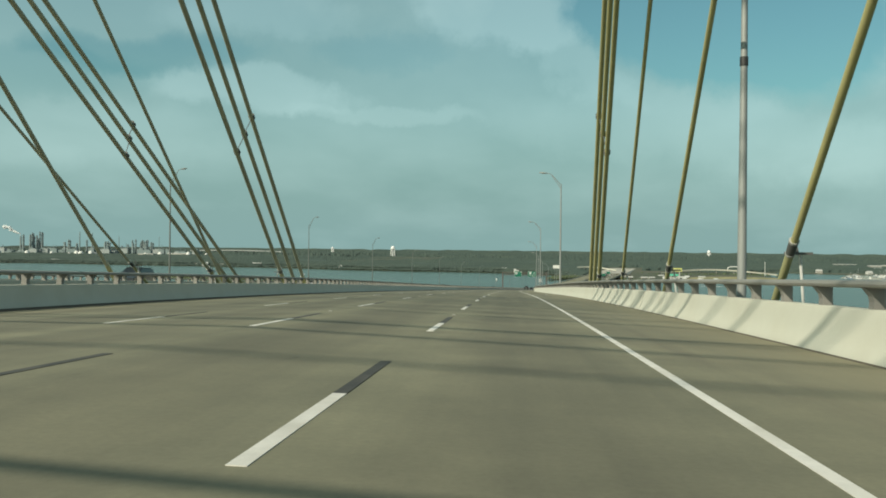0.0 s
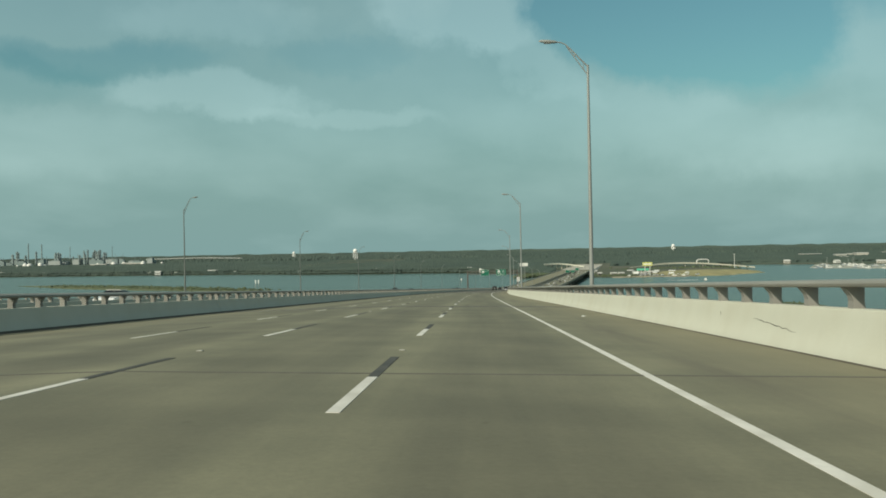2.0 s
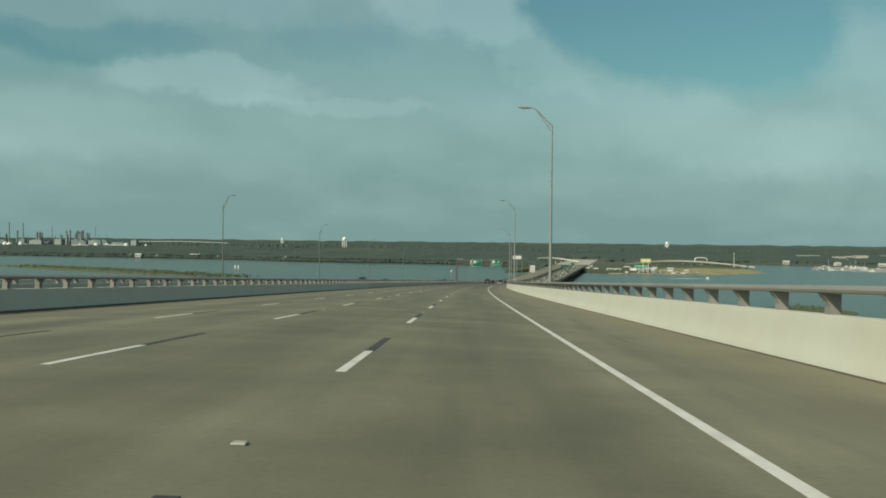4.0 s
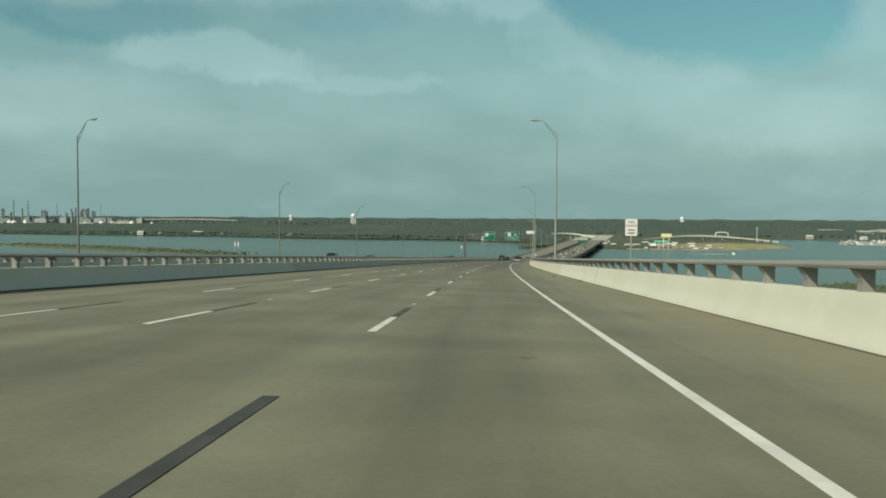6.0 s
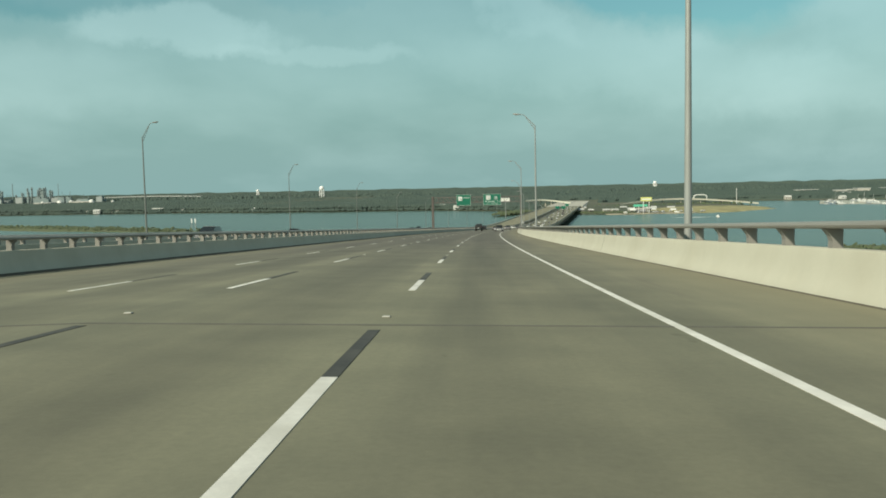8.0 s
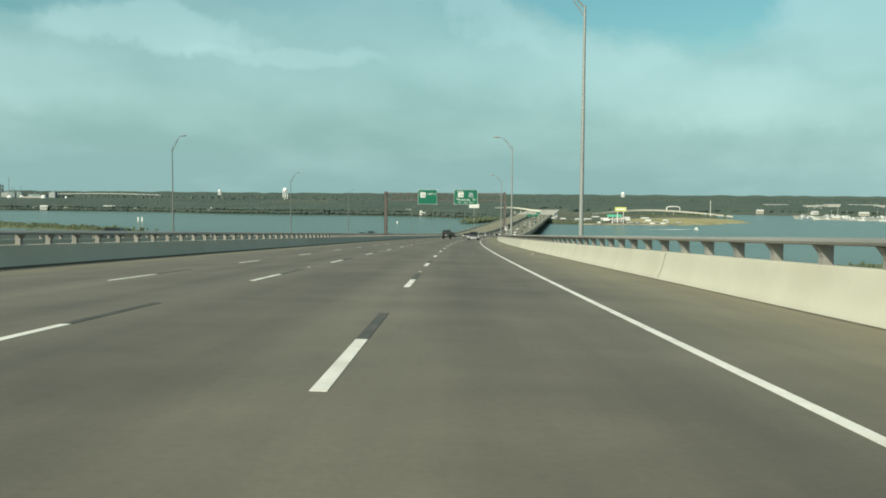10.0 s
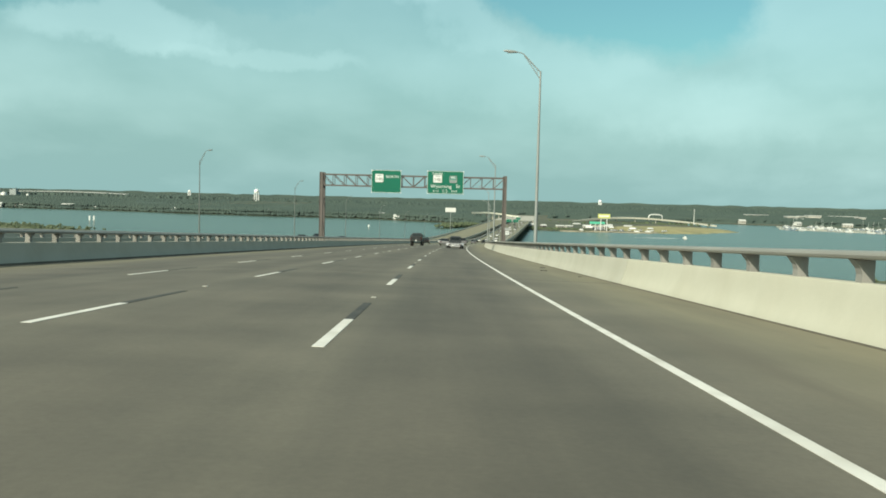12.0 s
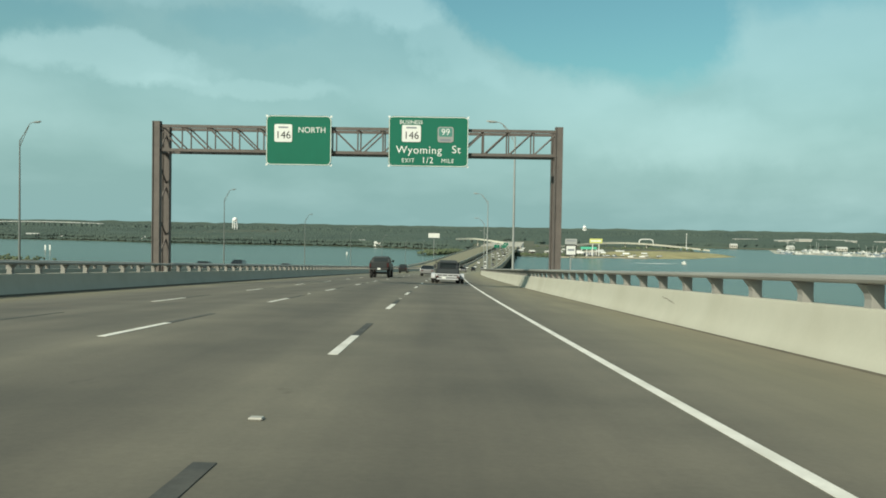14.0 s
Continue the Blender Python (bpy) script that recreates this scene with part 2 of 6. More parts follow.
    col = mixc(film2.outputs[0], col, mixc(1.0, col, (0.80, 0.79, 0.80), "MULTIPLY"))
    # shoulders: tan dust; past a deck joint the colour carries the dimmer light there
    sep = n.new("ShaderNodeSeparateXYZ"); l.new(uv.outputs[0], sep.inputs[0])
    dimmed = n.new("ShaderNodeMapRange"); dimmed.inputs["From Min"].default_value, dimmed.inputs["From Max"].default_value = 244.3, 300.0
    l.new(sep.outputs["Y"], dimmed.inputs["Value"])
    back = n.new("ShaderNodeMapRange"); back.inputs["From Min"].default_value, back.inputs["From Max"].default_value = 500.0, 620.0
    back.inputs["To Min"].default_value, back.inputs["To Max"].default_value = 1.0, 0.0
    l.new(sep.outputs["Y"], back.inputs["Value"])
    both = n.new("ShaderNodeMath"); both.operation = "MULTIPLY"
    l.new(dimmed.outputs[0], both.inputs[0]); l.new(back.outputs[0], both.inputs[1])
    col = mixc(both.outputs[0], col, mixc(1.0, col, (0.71, 0.67, 0.77), "MULTIPLY"))
    sh = n.new("ShaderNodeMapRange")
    sh.inputs["From Min"].default_value, sh.inputs["From Max"].default_value = 7.4, 9.6
    sh.inputs["To Min"].default_value, sh.inputs["To Max"].default_value = 0.0, 1.0
    off = n.new("ShaderNodeMath"); off.operation = "ADD"; off.inputs[1].default_value = 5.49
    ab = n.new("ShaderNodeMath"); ab.operation = "ABSOLUTE"
    l.new(sep.outputs["X"], off.inputs[0]); l.new(off.outputs[0], ab.inputs[0]); l.new(ab.outputs[0], sh.inputs["Value"])
    dn = noise_node(0.8, (1, 0.12, 1))
    dm = n.new("ShaderNodeMath"); dm.operation = "MULTIPLY"
    l.new(sh.outputs[0], dm.inputs[0]); l.new(dn.outputs["Fac"], dm.inputs[1])
    col = mixc(dm.outputs[0], col, PAVE_DUST)
    # oil and tyre grime beside the edge line
    near = n.new("ShaderNodeMath"); near.operation = "ADD"; near.inputs[1].default_value = -3.05
    l.new(sep.outputs["X"], near.inputs[0])
    na = n.new("ShaderNodeMath"); na.operation = "ABSOLUTE"; l.new(near.outputs[0], na.inputs[0])
    nr = n.new("ShaderNodeMapRange"); nr.interpolation_type = "SMOOTHSTEP"
    nr.inputs["From Min"].default_value, nr.inputs["From Max"].default_value = 0.75, 0.1
    l.new(na.outputs[0], nr.inputs["Value"])
    gm = n.new("ShaderNodeMapRange")
    gm.inputs["From Min"].default_value, gm.inputs["From Max"].default_value = 0.48, 0.68
    gm.inputs["To Max"].default_value = 0.7
    l.new(noise_node(0.55, (1.6, 0.16, 1)).outputs["Fac"], gm.inputs["Value"])
    gx = n.new("ShaderNodeMath"); gx.operation = "MULTIPLY"
    l.new(nr.outputs[0], gx.inputs[0]); l.new(gm.outputs[0], gx.inputs[1])
    col = mixc(gx.outputs[0], col, (0.115, 0.10, 0.075))
    l.new(col, b.inputs["Base Color"])
    g = noise_node(9.0, (1, 1, 1), 5.0, 0.7)
    bp = n.new("ShaderNodeBump"); bp.inputs["Strength"].default_value = 0.25; bp.inputs["Distance"].default_value = 0.01
    l.new(g.outputs["Fac"], bp.inputs["Height"]); l.new(bp.outputs[0], b.inputs["Normal"])
    return m


def water_material():
    m = bpy.data.materials.new("bay_water")
    m.use_nodes = True
    n, l = m.node_tree.nodes, m.node_tree.links
    b = n["Principled BSDF"]
    b.inputs["Roughness"].default_value = 0.22
    b.inputs["IOR"].default_value = 1.33
    b.inputs["Specular IOR Level"].default_value = 0.13
    tc = n.new("ShaderNodeTexCoord")

    def nz(scale, stretch, detail=5.0):
        mp = n.new("ShaderNodeMapping"); mp.inputs["Scale"].default_value = stretch
        l.new(tc.outputs["Object"], mp.inputs["Vector"])
        t = n.new("ShaderNodeTexNoise"); t.inputs["Scale"].default_value = scale; t.inputs["Detail"].default_value = detail
        l.new(mp.outputs[0], t.inputs["Vector"])
        return t
    r = n.new("ShaderNodeValToRGB")
    r.color_ramp.elements[0].color, r.color_ramp.elements[1].color = WATER_A, WATER_B
    r.color_ramp.elements[0].position, r.color_ramp.elements[1].position = 0.35, 0.7
    l.new(nz(0.006, (0.4, 1.6, 1)).outputs["Fac"], r.inputs[0])
    l.new(r.outputs["Color"], b.inputs["Base Color"])
    a = nz(0.35, (1, 1, 1), 6.0)
    bp = n.new("ShaderNodeBump"); bp.inputs["Strength"].default_value = 0.6; bp.inputs["Distance"].default_value = 0.35
    l.new(a.outputs["Fac"], bp.inputs["Height"]); l.new(bp.outputs[0], b.inputs["Normal"])
    return m


def foliage_material(name, c0, c1, scale=0.12, relief=0.75):
    m = bpy.data.materials.new(name)
    m.use_nodes = True
    n, l = m.node_tree.nodes, m.node_tree.links
    b = n["Principled BSDF"]
    b.inputs["Roughness"].default_value = 0.85
    g = n.new("ShaderNodeNewGeometry")
    tc = n.new("ShaderNodeTexCoord")
    t = n.new("ShaderNodeTexNoise"); t.inputs["Scale"].default_value = scale; t.inputs["Detail"].default_value = 6
    l.new(tc.outputs["Object"], t.inputs["Vector"])
    ad = n.new("ShaderNodeMath"); ad.operation = "ADD"
    half = n.new("ShaderNodeMath"); half.operation = "MULTIPLY_ADD"
    half.inputs[1].default_value, half.inputs[2].default_value = 0.22, -0.11
    l.new(g.outputs["Random Per Island"], half.inputs[0])
    l.new(t.outputs["Fac"], ad.inputs[0]); l.new(half.outputs[0], ad.inputs[1])
    r = n.new("ShaderNodeValToRGB")
    r.color_ramp.elements[0].color, r.color_ramp.elements[1].color = c0 + (1,), c1 + (1,)
    r.color_ramp.elements[0].position, r.color_ramp.elements[1].position = 0.25, 0.8
    l.new(ad.outputs[0], r.inputs[0]); l.new(r.outputs["Color"], b.inputs["Base Color"])
    # leaves face every way: soften the lumps' own shading
    k = n.new("ShaderNodeVectorMath"); k.operation = "SCALE"; k.inputs["Scale"].default_value = relief
    l.new(g.outputs["Normal"], k.inputs[0])
    a2 = n.new("ShaderNodeVectorMath"); a2.operation = "ADD"; a2.inputs[1].default_value = (-0.06, -0.12, 0.3)
    l.new(k.outputs[0], a2.inputs[0])
    nn = n.new("ShaderNodeVectorMath"); nn.operation = "NORMALIZE"; l.new(a2.outputs[0], nn.inputs[0])
    l.new(nn.outputs[0], b.inputs["Normal"])
    return m


PAVE_A, PAVE_B, PAVE_DUST = (0.153, 0.148, 0.101), (0.223, 0.213, 0.143), (0.232, 0.211, 0.137)
WATER_A, WATER_B = (0.037, 0.066, 0.049, 1), (0.058, 0.092, 0.067, 1)
M_PAVE = pavement_material()
M_WATER = water_material()
M_BARRIER = mat("painted_barrier_concrete", (0.500, 0.500, 0.432), 0.75, vary=0.025, grain=1.7, stains=0.22, stain_scale=0.55,
                bump=0.10, bump_scale=14, stain_color=(0.39, 0.36, 0.27))
# duller, then greyer paint for the parapet spans past 240 and 370 m
M_BARRIER_DULL = mat("duller_barrier_paint", (0.455, 0.443, 0.37), 0.8, vary=0.03, grain=1.7, stains=0.28, stain_scale=0.5,
                     bump=0.10, bump_scale=14, stain_color=(0.33, 0.30, 0.225))
M_BARRIER_GREY = mat("dull_grey_barrier", (0.40, 0.392, 0.335), 0.85, vary=0.035, grain=1.7, stains=0.35, stain_scale=0.45,
                     bump=0.10, bump_scale=14, stain_color=(0.28, 0.26, 0.20))
M_CONC = mat("weathered_concrete", (0.40, 0.38, 0.33), 0.85, vary=0.12, grain=1.5, stains=0.4, stain_scale=0.2)
M_POST = mat("rail_post_concrete", (0.235, 0.23, 0.215), 0.85, vary=0.12, grain=4, stains=0.4, stain_scale=2.0, per_piece=0.12)
M_RAIL = mat("galvanised_rail", (0.26, 0.255, 0.235), 0.6, metal=0.15, vary=0.1, grain=2, stains=0.35, stain_scale=0.7, stretch=(1, 0.2, 1))
M_WHITE = mat("white_road_paint", (0.64, 0.62, 0.58), 0.7, vary=0.12, grain=6, stains=0.55, stain_scale=1.5, stain_color=(0.4, 0.38, 0.33), per_piece=0.06)
M_BLACK = mat("black_contrast_paint", (0.045, 0.045, 0.042), 0.8, vary=0.25, grain=8, stains=0.35, stain_scale=1.5, stain_color=(0.13, 0.12, 0.1), per_piece=0.2)
M_TYREMARK = mat("rubber_mark", (0.105, 0.096, 0.076), 0.85, vary=0.2, grain=6, stains=0.8, stain_scale=1.2, stain_color=(0.17, 0.152, 0.108))
M_JOINT = mat("joint_seal", (0.10, 0.095, 0.08), 0.9, vary=0.2)
M_STAY = mat("yellow_stay_wrap", (0.455, 0.425, 0.20), 0.55, vary=0.08, grain=1.2, stains=0.5, stain_scale=0.5, stain_color=(0.33, 0.30, 0.18), bump=0)
# the same yellow wrap with glare and haze greyed into its colour
M_STAYHAZED = mat("hazed_stay_wrap", (0.345, 0.345, 0.25), 0.6, vary=0.1, grain=1.2, stains=0.6, stain_scale=0.4, stain_color=(0.23, 0.24, 0.195), bump=0)
M_PIPE = mat("faded_yellow_pipe", (0.40, 0.39, 0.20), 0.6, vary=0.1, grain=2, stains=0.5, stain_scale=1.0, stain_color=(0.24, 0.22, 0.13))
M_FOOTSTRIP = mat("gutter_dirt", (0.075, 0.065, 0.05), 0.95, vary=0.3, grain=3, stains=0.6, stain_scale=0.4, stain_color=(0.125, 0.11, 0.08))
M_BOOT = mat("dark_rubber_boot", (0.10, 0.105, 0.10), 0.7, vary=0.15)
M_STEEL = mat("galvanised_steel", (0.45, 0.45, 0.43), 0.5, metal=0.5, vary=0.08, grain=2)
M_POLE = mat("galvanised_pole", (0.285, 0.30, 0.295), 0.55, metal=0.25, vary=0.06, grain=1.0, stains=0.2, stain_scale=0.6)
M_RUST = mat("weathering_steel", (0.108, 0.094, 0.088), 0.75, metal=0.1, vary=0.15, grain=2.5, stains=0.4, stain_scale=0.5, stain_color=(0.16, 0.135, 0.125))
M_GREEN = mat("sign_green", (0.002, 0.118, 0.074), 0.85, vary=0.04, grain=1.0, stains=0.15, stain_scale=0.4)
M_SIGNWHITE = mat("sign_white", (0.66, 0.67, 0.66), 0.5, vary=0.03)
M_SIGNGREY = mat("faded_sign_grey", (0.34, 0.35, 0.35), 0.5, vary=0.05)
M_SIGNBLACK = mat("sign_black", (0.03, 0.03, 0.03), 0.5, vary=0.05)
M_SIGNRED = mat("sign_red", (0.17, 0.04, 0.035), 0.5, vary=0.05)
M_MARKER = mat("dusty_lane_marker", (0.36, 0.35, 0.32), 0.6)
M_GLASS = mat("dark_car_glass", (0.012, 0.016, 0.018), 0.22, vary=0.05, bump=0)
M_TYRE = mat("tyre_rubber", (0.025, 0.025, 0.026), 0.9, vary=0.15)
M_RIM = mat("dark_rim", (0.10, 0.10, 0.10), 0.4, metal=0.7, bump=0)
M_CHROME = mat("bright_metal", (0.6, 0.6, 0.6), 0.25, metal=0.9, bump=0)
M_TAIL = mat("tail_light", (0.06, 0.009, 0.008), 0.3, vary=0.05, bump=0)
M_BARS = mat("grey_lettering", (0.18, 0.2, 0.24), 0.6, vary=0.05)
M_GRASS = mat("marsh_grass", (0.095, 0.105, 0.05), 0.9, vary=0.3, grain=0.15, stains=0.6, stain_scale=0.03, stain_color=(0.06, 0.09, 0.03), bump=0.3, bump_scale=2)
M_LAND = mat("coastal_land", (0.058, 0.070, 0.043), 0.9, vary=0.3, grain=0.05, stains=0.6, stain_scale=0.008, stain_color=(0.125, 0.112, 0.08))
M_POINT = mat("dry_point_grass", (0.29, 0.255, 0.125), 0.9, vary=0.3, grain=0.08, stains=0.75, stain_scale=0.03, stain_color=(0.10, 0.115, 0.055))
M_SAND = mat("pale_shore_sand", (0.36, 0.31, 0.22), 0.9, vary=0.15, grain=0.3)
M_WOOD = foliage_material("woodland_leaves", (0.031, 0.053, 0.048), (0.055, 0.079, 0.064), 0.009, 0.2)
M_BUSH = foliage_material("marsh_bush_leaves", (0.042, 0.062, 0.034), (0.085, 0.105, 0.05), 0.5, 0.5)
M_ROOF = mat("light_roofing", (0.50, 0.50, 0.48), 0.7, vary=0.1, grain=0.5)
M_WALL = mat("pale_house_wall", (0.44, 0.42, 0.38), 0.8, vary=0.1, grain=0.5)
M_TANK = mat("white_tank_paint", (0.62, 0.62, 0.60), 0.55, vary=0.04, grain=0.5)
M_PLANTPALE = mat("dull_plant_cladding", (0.30, 0.33, 0.33), 0.8, vary=0.2, grain=0.4)
M_PLANT = mat("refinery_steel", (0.18, 0.225, 0.23), 0.8, metal=0.0, vary=0.3, grain=0.4)

# ---------------------------------------------------------------- building helpers


def mesh_of(name, verts, faces, material, smooth=False):
    me = bpy.data.meshes.new(name)
    me.from_pydata([tuple(v) for v in verts], [], faces)
    me.update()
    if material:
        me.materials.append(material)
    if smooth:
        for f in me.polygons:
            f.use_smooth = True
    return me


def from_bm(name, bm, material, smooth=False):
    me = bpy.data.meshes.new(name)
    bm.normal_update()
    bm.to_mesh(me)
    bm.free()
    me.materials.append(material)
    if smooth:
        for f in me.polygons:
            f.use_smooth = True
    return me


def part(name, me, parent=None, m=None, label=""):
    """Links a mesh as one object, under a thing if one is given."""
    ob = new(name, me)
    if parent is not None:
        ob.parent = parent
    if m is not None:
        ob.matrix_basis = m
    if label:
        tagged(ob, label)
    return ob


def thing(name, m, label, category, group="", kind=""):
    ob = new(name)
    ob.empty_display_size = 0.2
    ob.matrix_basis = m
    return tagged(ob, label, category, group, kind)


def add_box(bm, c, size, rot=None, bevel=0.0, taper=1.0):
    """A box about c; taper scales its top."""
    r = bmesh.ops.create_cube(bm, size=1.0)
    vs = r["verts"]
    for v in vs:
        k = taper if v.co.z > 0 else 1.0
        v.co = Vector((v.co.x * size[0] * k, v.co.y * size[1] * k, v.co.z * size[2]))
        if rot is not None:
            v.co = rot @ v.co
        v.co += Vector(c)
    if bevel:
        es = list({e for v in vs for e in v.link_edges})
        bmesh.ops.bevel(bm, geom=es, offset=bevel, segments=1, affect="EDGES")
    return vs


def tube_verts(path, radii, sides):
    pts = [Vector(p) for p in path]
    verts, faces = [], []
    for i, p in enumerate(pts):
        d = (pts[min(i + 1, len(pts) - 1)] - pts[max(i - 1, 0)]).normalized()
        a = d.cross(Vector((0, 0, 1)))
        if a.length < 1e-3:
            a = d.cross(Vector((0, 1, 0)))
        a.normalize()
        b = d.cross(a)
        r = radii[i] if isinstance(radii, (list, tuple)) else radii
        for k in range(sides):
            an = 2 * math.pi * k / sides
            verts.append(p + (a * math.cos(an) + b * math.sin(an)) * r)
    for i in range(len(pts) - 1):
        for k in range(sides):
            j = (k + 1) % sides
            faces.append((i * sides + k, i * sides + j, (i + 1) * sides + j, (i + 1) * sides + k))
    for ring, flip in ((0, True), (len(pts) - 1, False)):
        b = len(verts)
        verts += verts[ring * sides:(ring + 1) * sides]
        cap = tuple(range(b, b + sides))
        faces.append(tuple(reversed(cap)) if flip else cap)
    return verts, faces


def tube(name, path, radii, sides, material):
    v, f = tube_verts(path, radii, sides)
    return mesh_of(name, v, f, material, smooth=True)


def box_mesh(name, size, material, bevel=0.0, at=(0, 0, 0), taper=1.0):
    bm = bmesh.new()
    add_box(bm, at, size, bevel=bevel, taper=taper)
    return from_bm(name, bm, material)


def extrude_side(name, pts, x0, x1, material, bevel=0.03, inset=None):
    """A side outline (y, z), extruded across from x0 to x1; inset(y, z) narrows it."""
    bm = bmesh.new()
    rows = []
    for x in (x0, x1):
        row = []
        for y, z in pts:
            k = inset(y, z) if inset else 0.0
            row.append(bm.verts.new((x + (k if x == min(x0, x1) else -k), y, z)))
        rows.append(row)
    bm.faces.new(rows[0]); bm.faces.new(list(reversed(rows[1])))
    n = len(pts)
    for i in range(n):
        j = (i + 1) % n
        bm.faces.new((rows[0][j], rows[0][i], rows[1][i], rows[1][j]))
    bmesh.ops.recalc_face_normals(bm, faces=bm.faces)
    if bevel:
        bmesh.ops.bevel(bm, geom=list(bm.edges), offset=bevel, segments=2, affect="EDGES", clamp_overlap=True)
    return from_bm(name, bm, material)


def lettering(name, text, size, material, parent, at, spread=1.0):
    """Raised letters on a face that looks towards -y, centred at (x, z)."""
    cu = bpy.data.curves.new(name, "FONT")
    cu.body, cu.size, cu.align_x, cu.align_y, cu.extrude = text, size, "CENTER", "CENTER", 0.004
    cu.space_character = spread
    tmp = bpy.data.objects.new(name, cu)
    scene.collection.objects.link(tmp)
    me = bpy.data.meshes.new_from_object(tmp.evaluated_get(bpy.context.evaluated_depsgraph_get()))
    bpy.data.objects.remove(tmp)
    me.materials.clear()
    me.materials.append(material)
    ob = part(name, me, parent, pose(at[0], at[1], at[2], 90, 0, 0))
    return ob


# ---------------------------------------------------------------- the road's line
# s: metres along the lane, u: metres to the right of the lane's middle, h: metres above the deck
CROWN, CROSSFALL = -5.49, 0.021
S0, S1, DS = -320.0, 2300.0, 1.0


def soft_ramp(x, w):
    return w * np.logaddexp(0, x / w)


def line_tables():
    s = np.arange(S0, S1 + DS, DS)
    heading = 0.000272 * (soft_ramp(s - 142.9, 20.0) - soft_ramp(s - 850.0, 30.0))
    grade = -0.03015 - 0.0002385 * (75.3 - soft_ramp(75.3 - s, 15.0))
    grade = np.where(s < -130, 0.0188 * (s > -1e9) - 0.0 + (grade * 0), grade)
    sag = np.clip((s - 790.0) / 200.0, 0, 1)
    grade = grade * (1 - sag)
    dx, dy = np.sin(heading) * DS, np.cos(heading) * DS
    x = np.concatenate([[0], np.cumsum((dx[1:] + dx[:-1]) / 2)])
    y = np.concatenate([[0], np.cumsum((dy[1:] + dy[:-1]) / 2)])
    z = np.concatenate([[0], np.cumsum((grade[1:] + grade[:-1]) / 2 * DS)])
    i0 = int(round(-S0 / DS))
    return s, x - x[i0], y - y[i0], z - z[i0] + 50.0, heading, grade


LS, LX, LY, LZ, LH, LG = line_tables()


def at_line(s):
    return [float(np.interp(s, LS, a)) for a in (LX, LY, LZ, LH, LG)]


def fall(u, crown=CROWN):
    return -CROSSFALL * (abs(u - crown) - 5.49)


def deck_point(s, u, h=0.0, crown=CROWN, lift=0.0):
    x, y, z, th, _ = at_line(s)
    return Vector((x + u * math.cos(th), y - u * math.sin(th), z + fall(u, crown) + h + lift))


def upright(s, u, h=0.0, crown=CROWN, lift=0.0):
    """Pose of an upright thing: its y runs along the road."""
    th = at_line(s)[3]
    return Matrix.Translation(deck_point(s, u, h, crown, lift)) @ Matrix.Rotation(-th, 4, "Z")


def laid(s, u, h=0.0, crown=CROWN, lift=0.0):
    """Pose of a thing that lies on the deck, tilted with its grade and crossfall."""
    _, _, _, th, g = at_line(s)
    roll = math.atan(CROSSFALL * (1 if u > crown else -1)) if abs(u - crown) > 0.3 else 0.0
    return (Matrix.Translation(deck_point(s, u, h, crown, lift)) @ Matrix.Rotation(-th, 4, "Z")
            @ Matrix.Rotation(math.atan(g), 4, "X") @ Matrix.Rotation(roll, 4, "Y"))


def sweep(name, profile, stations, material, crown=CROWN, lift=0.0, closed=True, follow=True, uv=False):
    """A cross-section of (u, h) points drawn along the road."""
    n = len(profile)
    verts, faces = [], []
    for s in stations:
        for u, h in profile:
            p = deck_point(s, u, h, crown, lift)
            if not follow:
                p.z = at_line(s)[2] + h + lift
            verts.append(p)
    for i in range(len(stations) - 1):
        for k in range(n if closed else n - 1):
            j = (k + 1) % n
            faces.append((i * n + k, (i + 1) * n + k, (i + 1) * n + j, i * n + j))
    if closed:
        faces.append(tuple(reversed(range(n))))
        faces.append(tuple(range((len(stations) - 1) * n, len(stations) * n)))
    me = mesh_of(name, verts, faces, material)
    if uv:
        lay = me.uv_layers.new(name="along")
        m = len(stations)
        for poly in me.polygons:
            for li in poly.loop_indices:
                vi = me.loops[li].vertex_index
                lay.data[li].uv = (profile[vi % n][0], stations[vi // n])
    return me


def stations(a, b, step):
    n = max(1, int(round((b - a) / step)))
    return [a + (b - a) * i / n for i in range(n + 1)]

# ---------------------------------------------------------------- water, land, distance
OTHER = -35.35          # crown of the second carriageway
LIFT2 = 0.06
SHORE = ((-6000, 1500), (-2500, 1900), (-1300, 2150), (-560, 1965), (-320, 1835), (-20, 1765), (90, 1640), (170, 1400),
         (220, 1352), (330, 1350), (440, 1455), (515, 1570), (500, 1700), (530, 1900), (640, 2010), (800, 1930), (1000, 1830), (6000, 1300))


def shore_y(x):
    return float(np.interp(x, [a for a, _ in SHORE], [b for _, b in SHORE])) + 14 * noise.noise((x * 0.012, 3.1, 0)) + 5 * noise.noise((x * 0.06, 1.1, 0))


def far_sheet(name, x0, x1, y0, y1, z, material, cells):
    v, f = [], []
    for j in range(cells + 1):
        for i in range(cells + 1):
            v.append((x0 + (x1 - x0) * i / cells, y0 + (y1 - y0) * j / cells, z))
    for j in range(cells):
        for i in range(cells):
            a = j * (cells + 1) + i
            f.append((a, a + 1, a + cells + 2, a + cells + 1))
    return mesh_of(name, v, f, material)


tagged(part("water", far_sheet("water", -7000, 7000, -5000, 6000, 0.0, M_WATER, 8)),
       "grey-green rippled bay water below the bridge", "water", kind="structure")


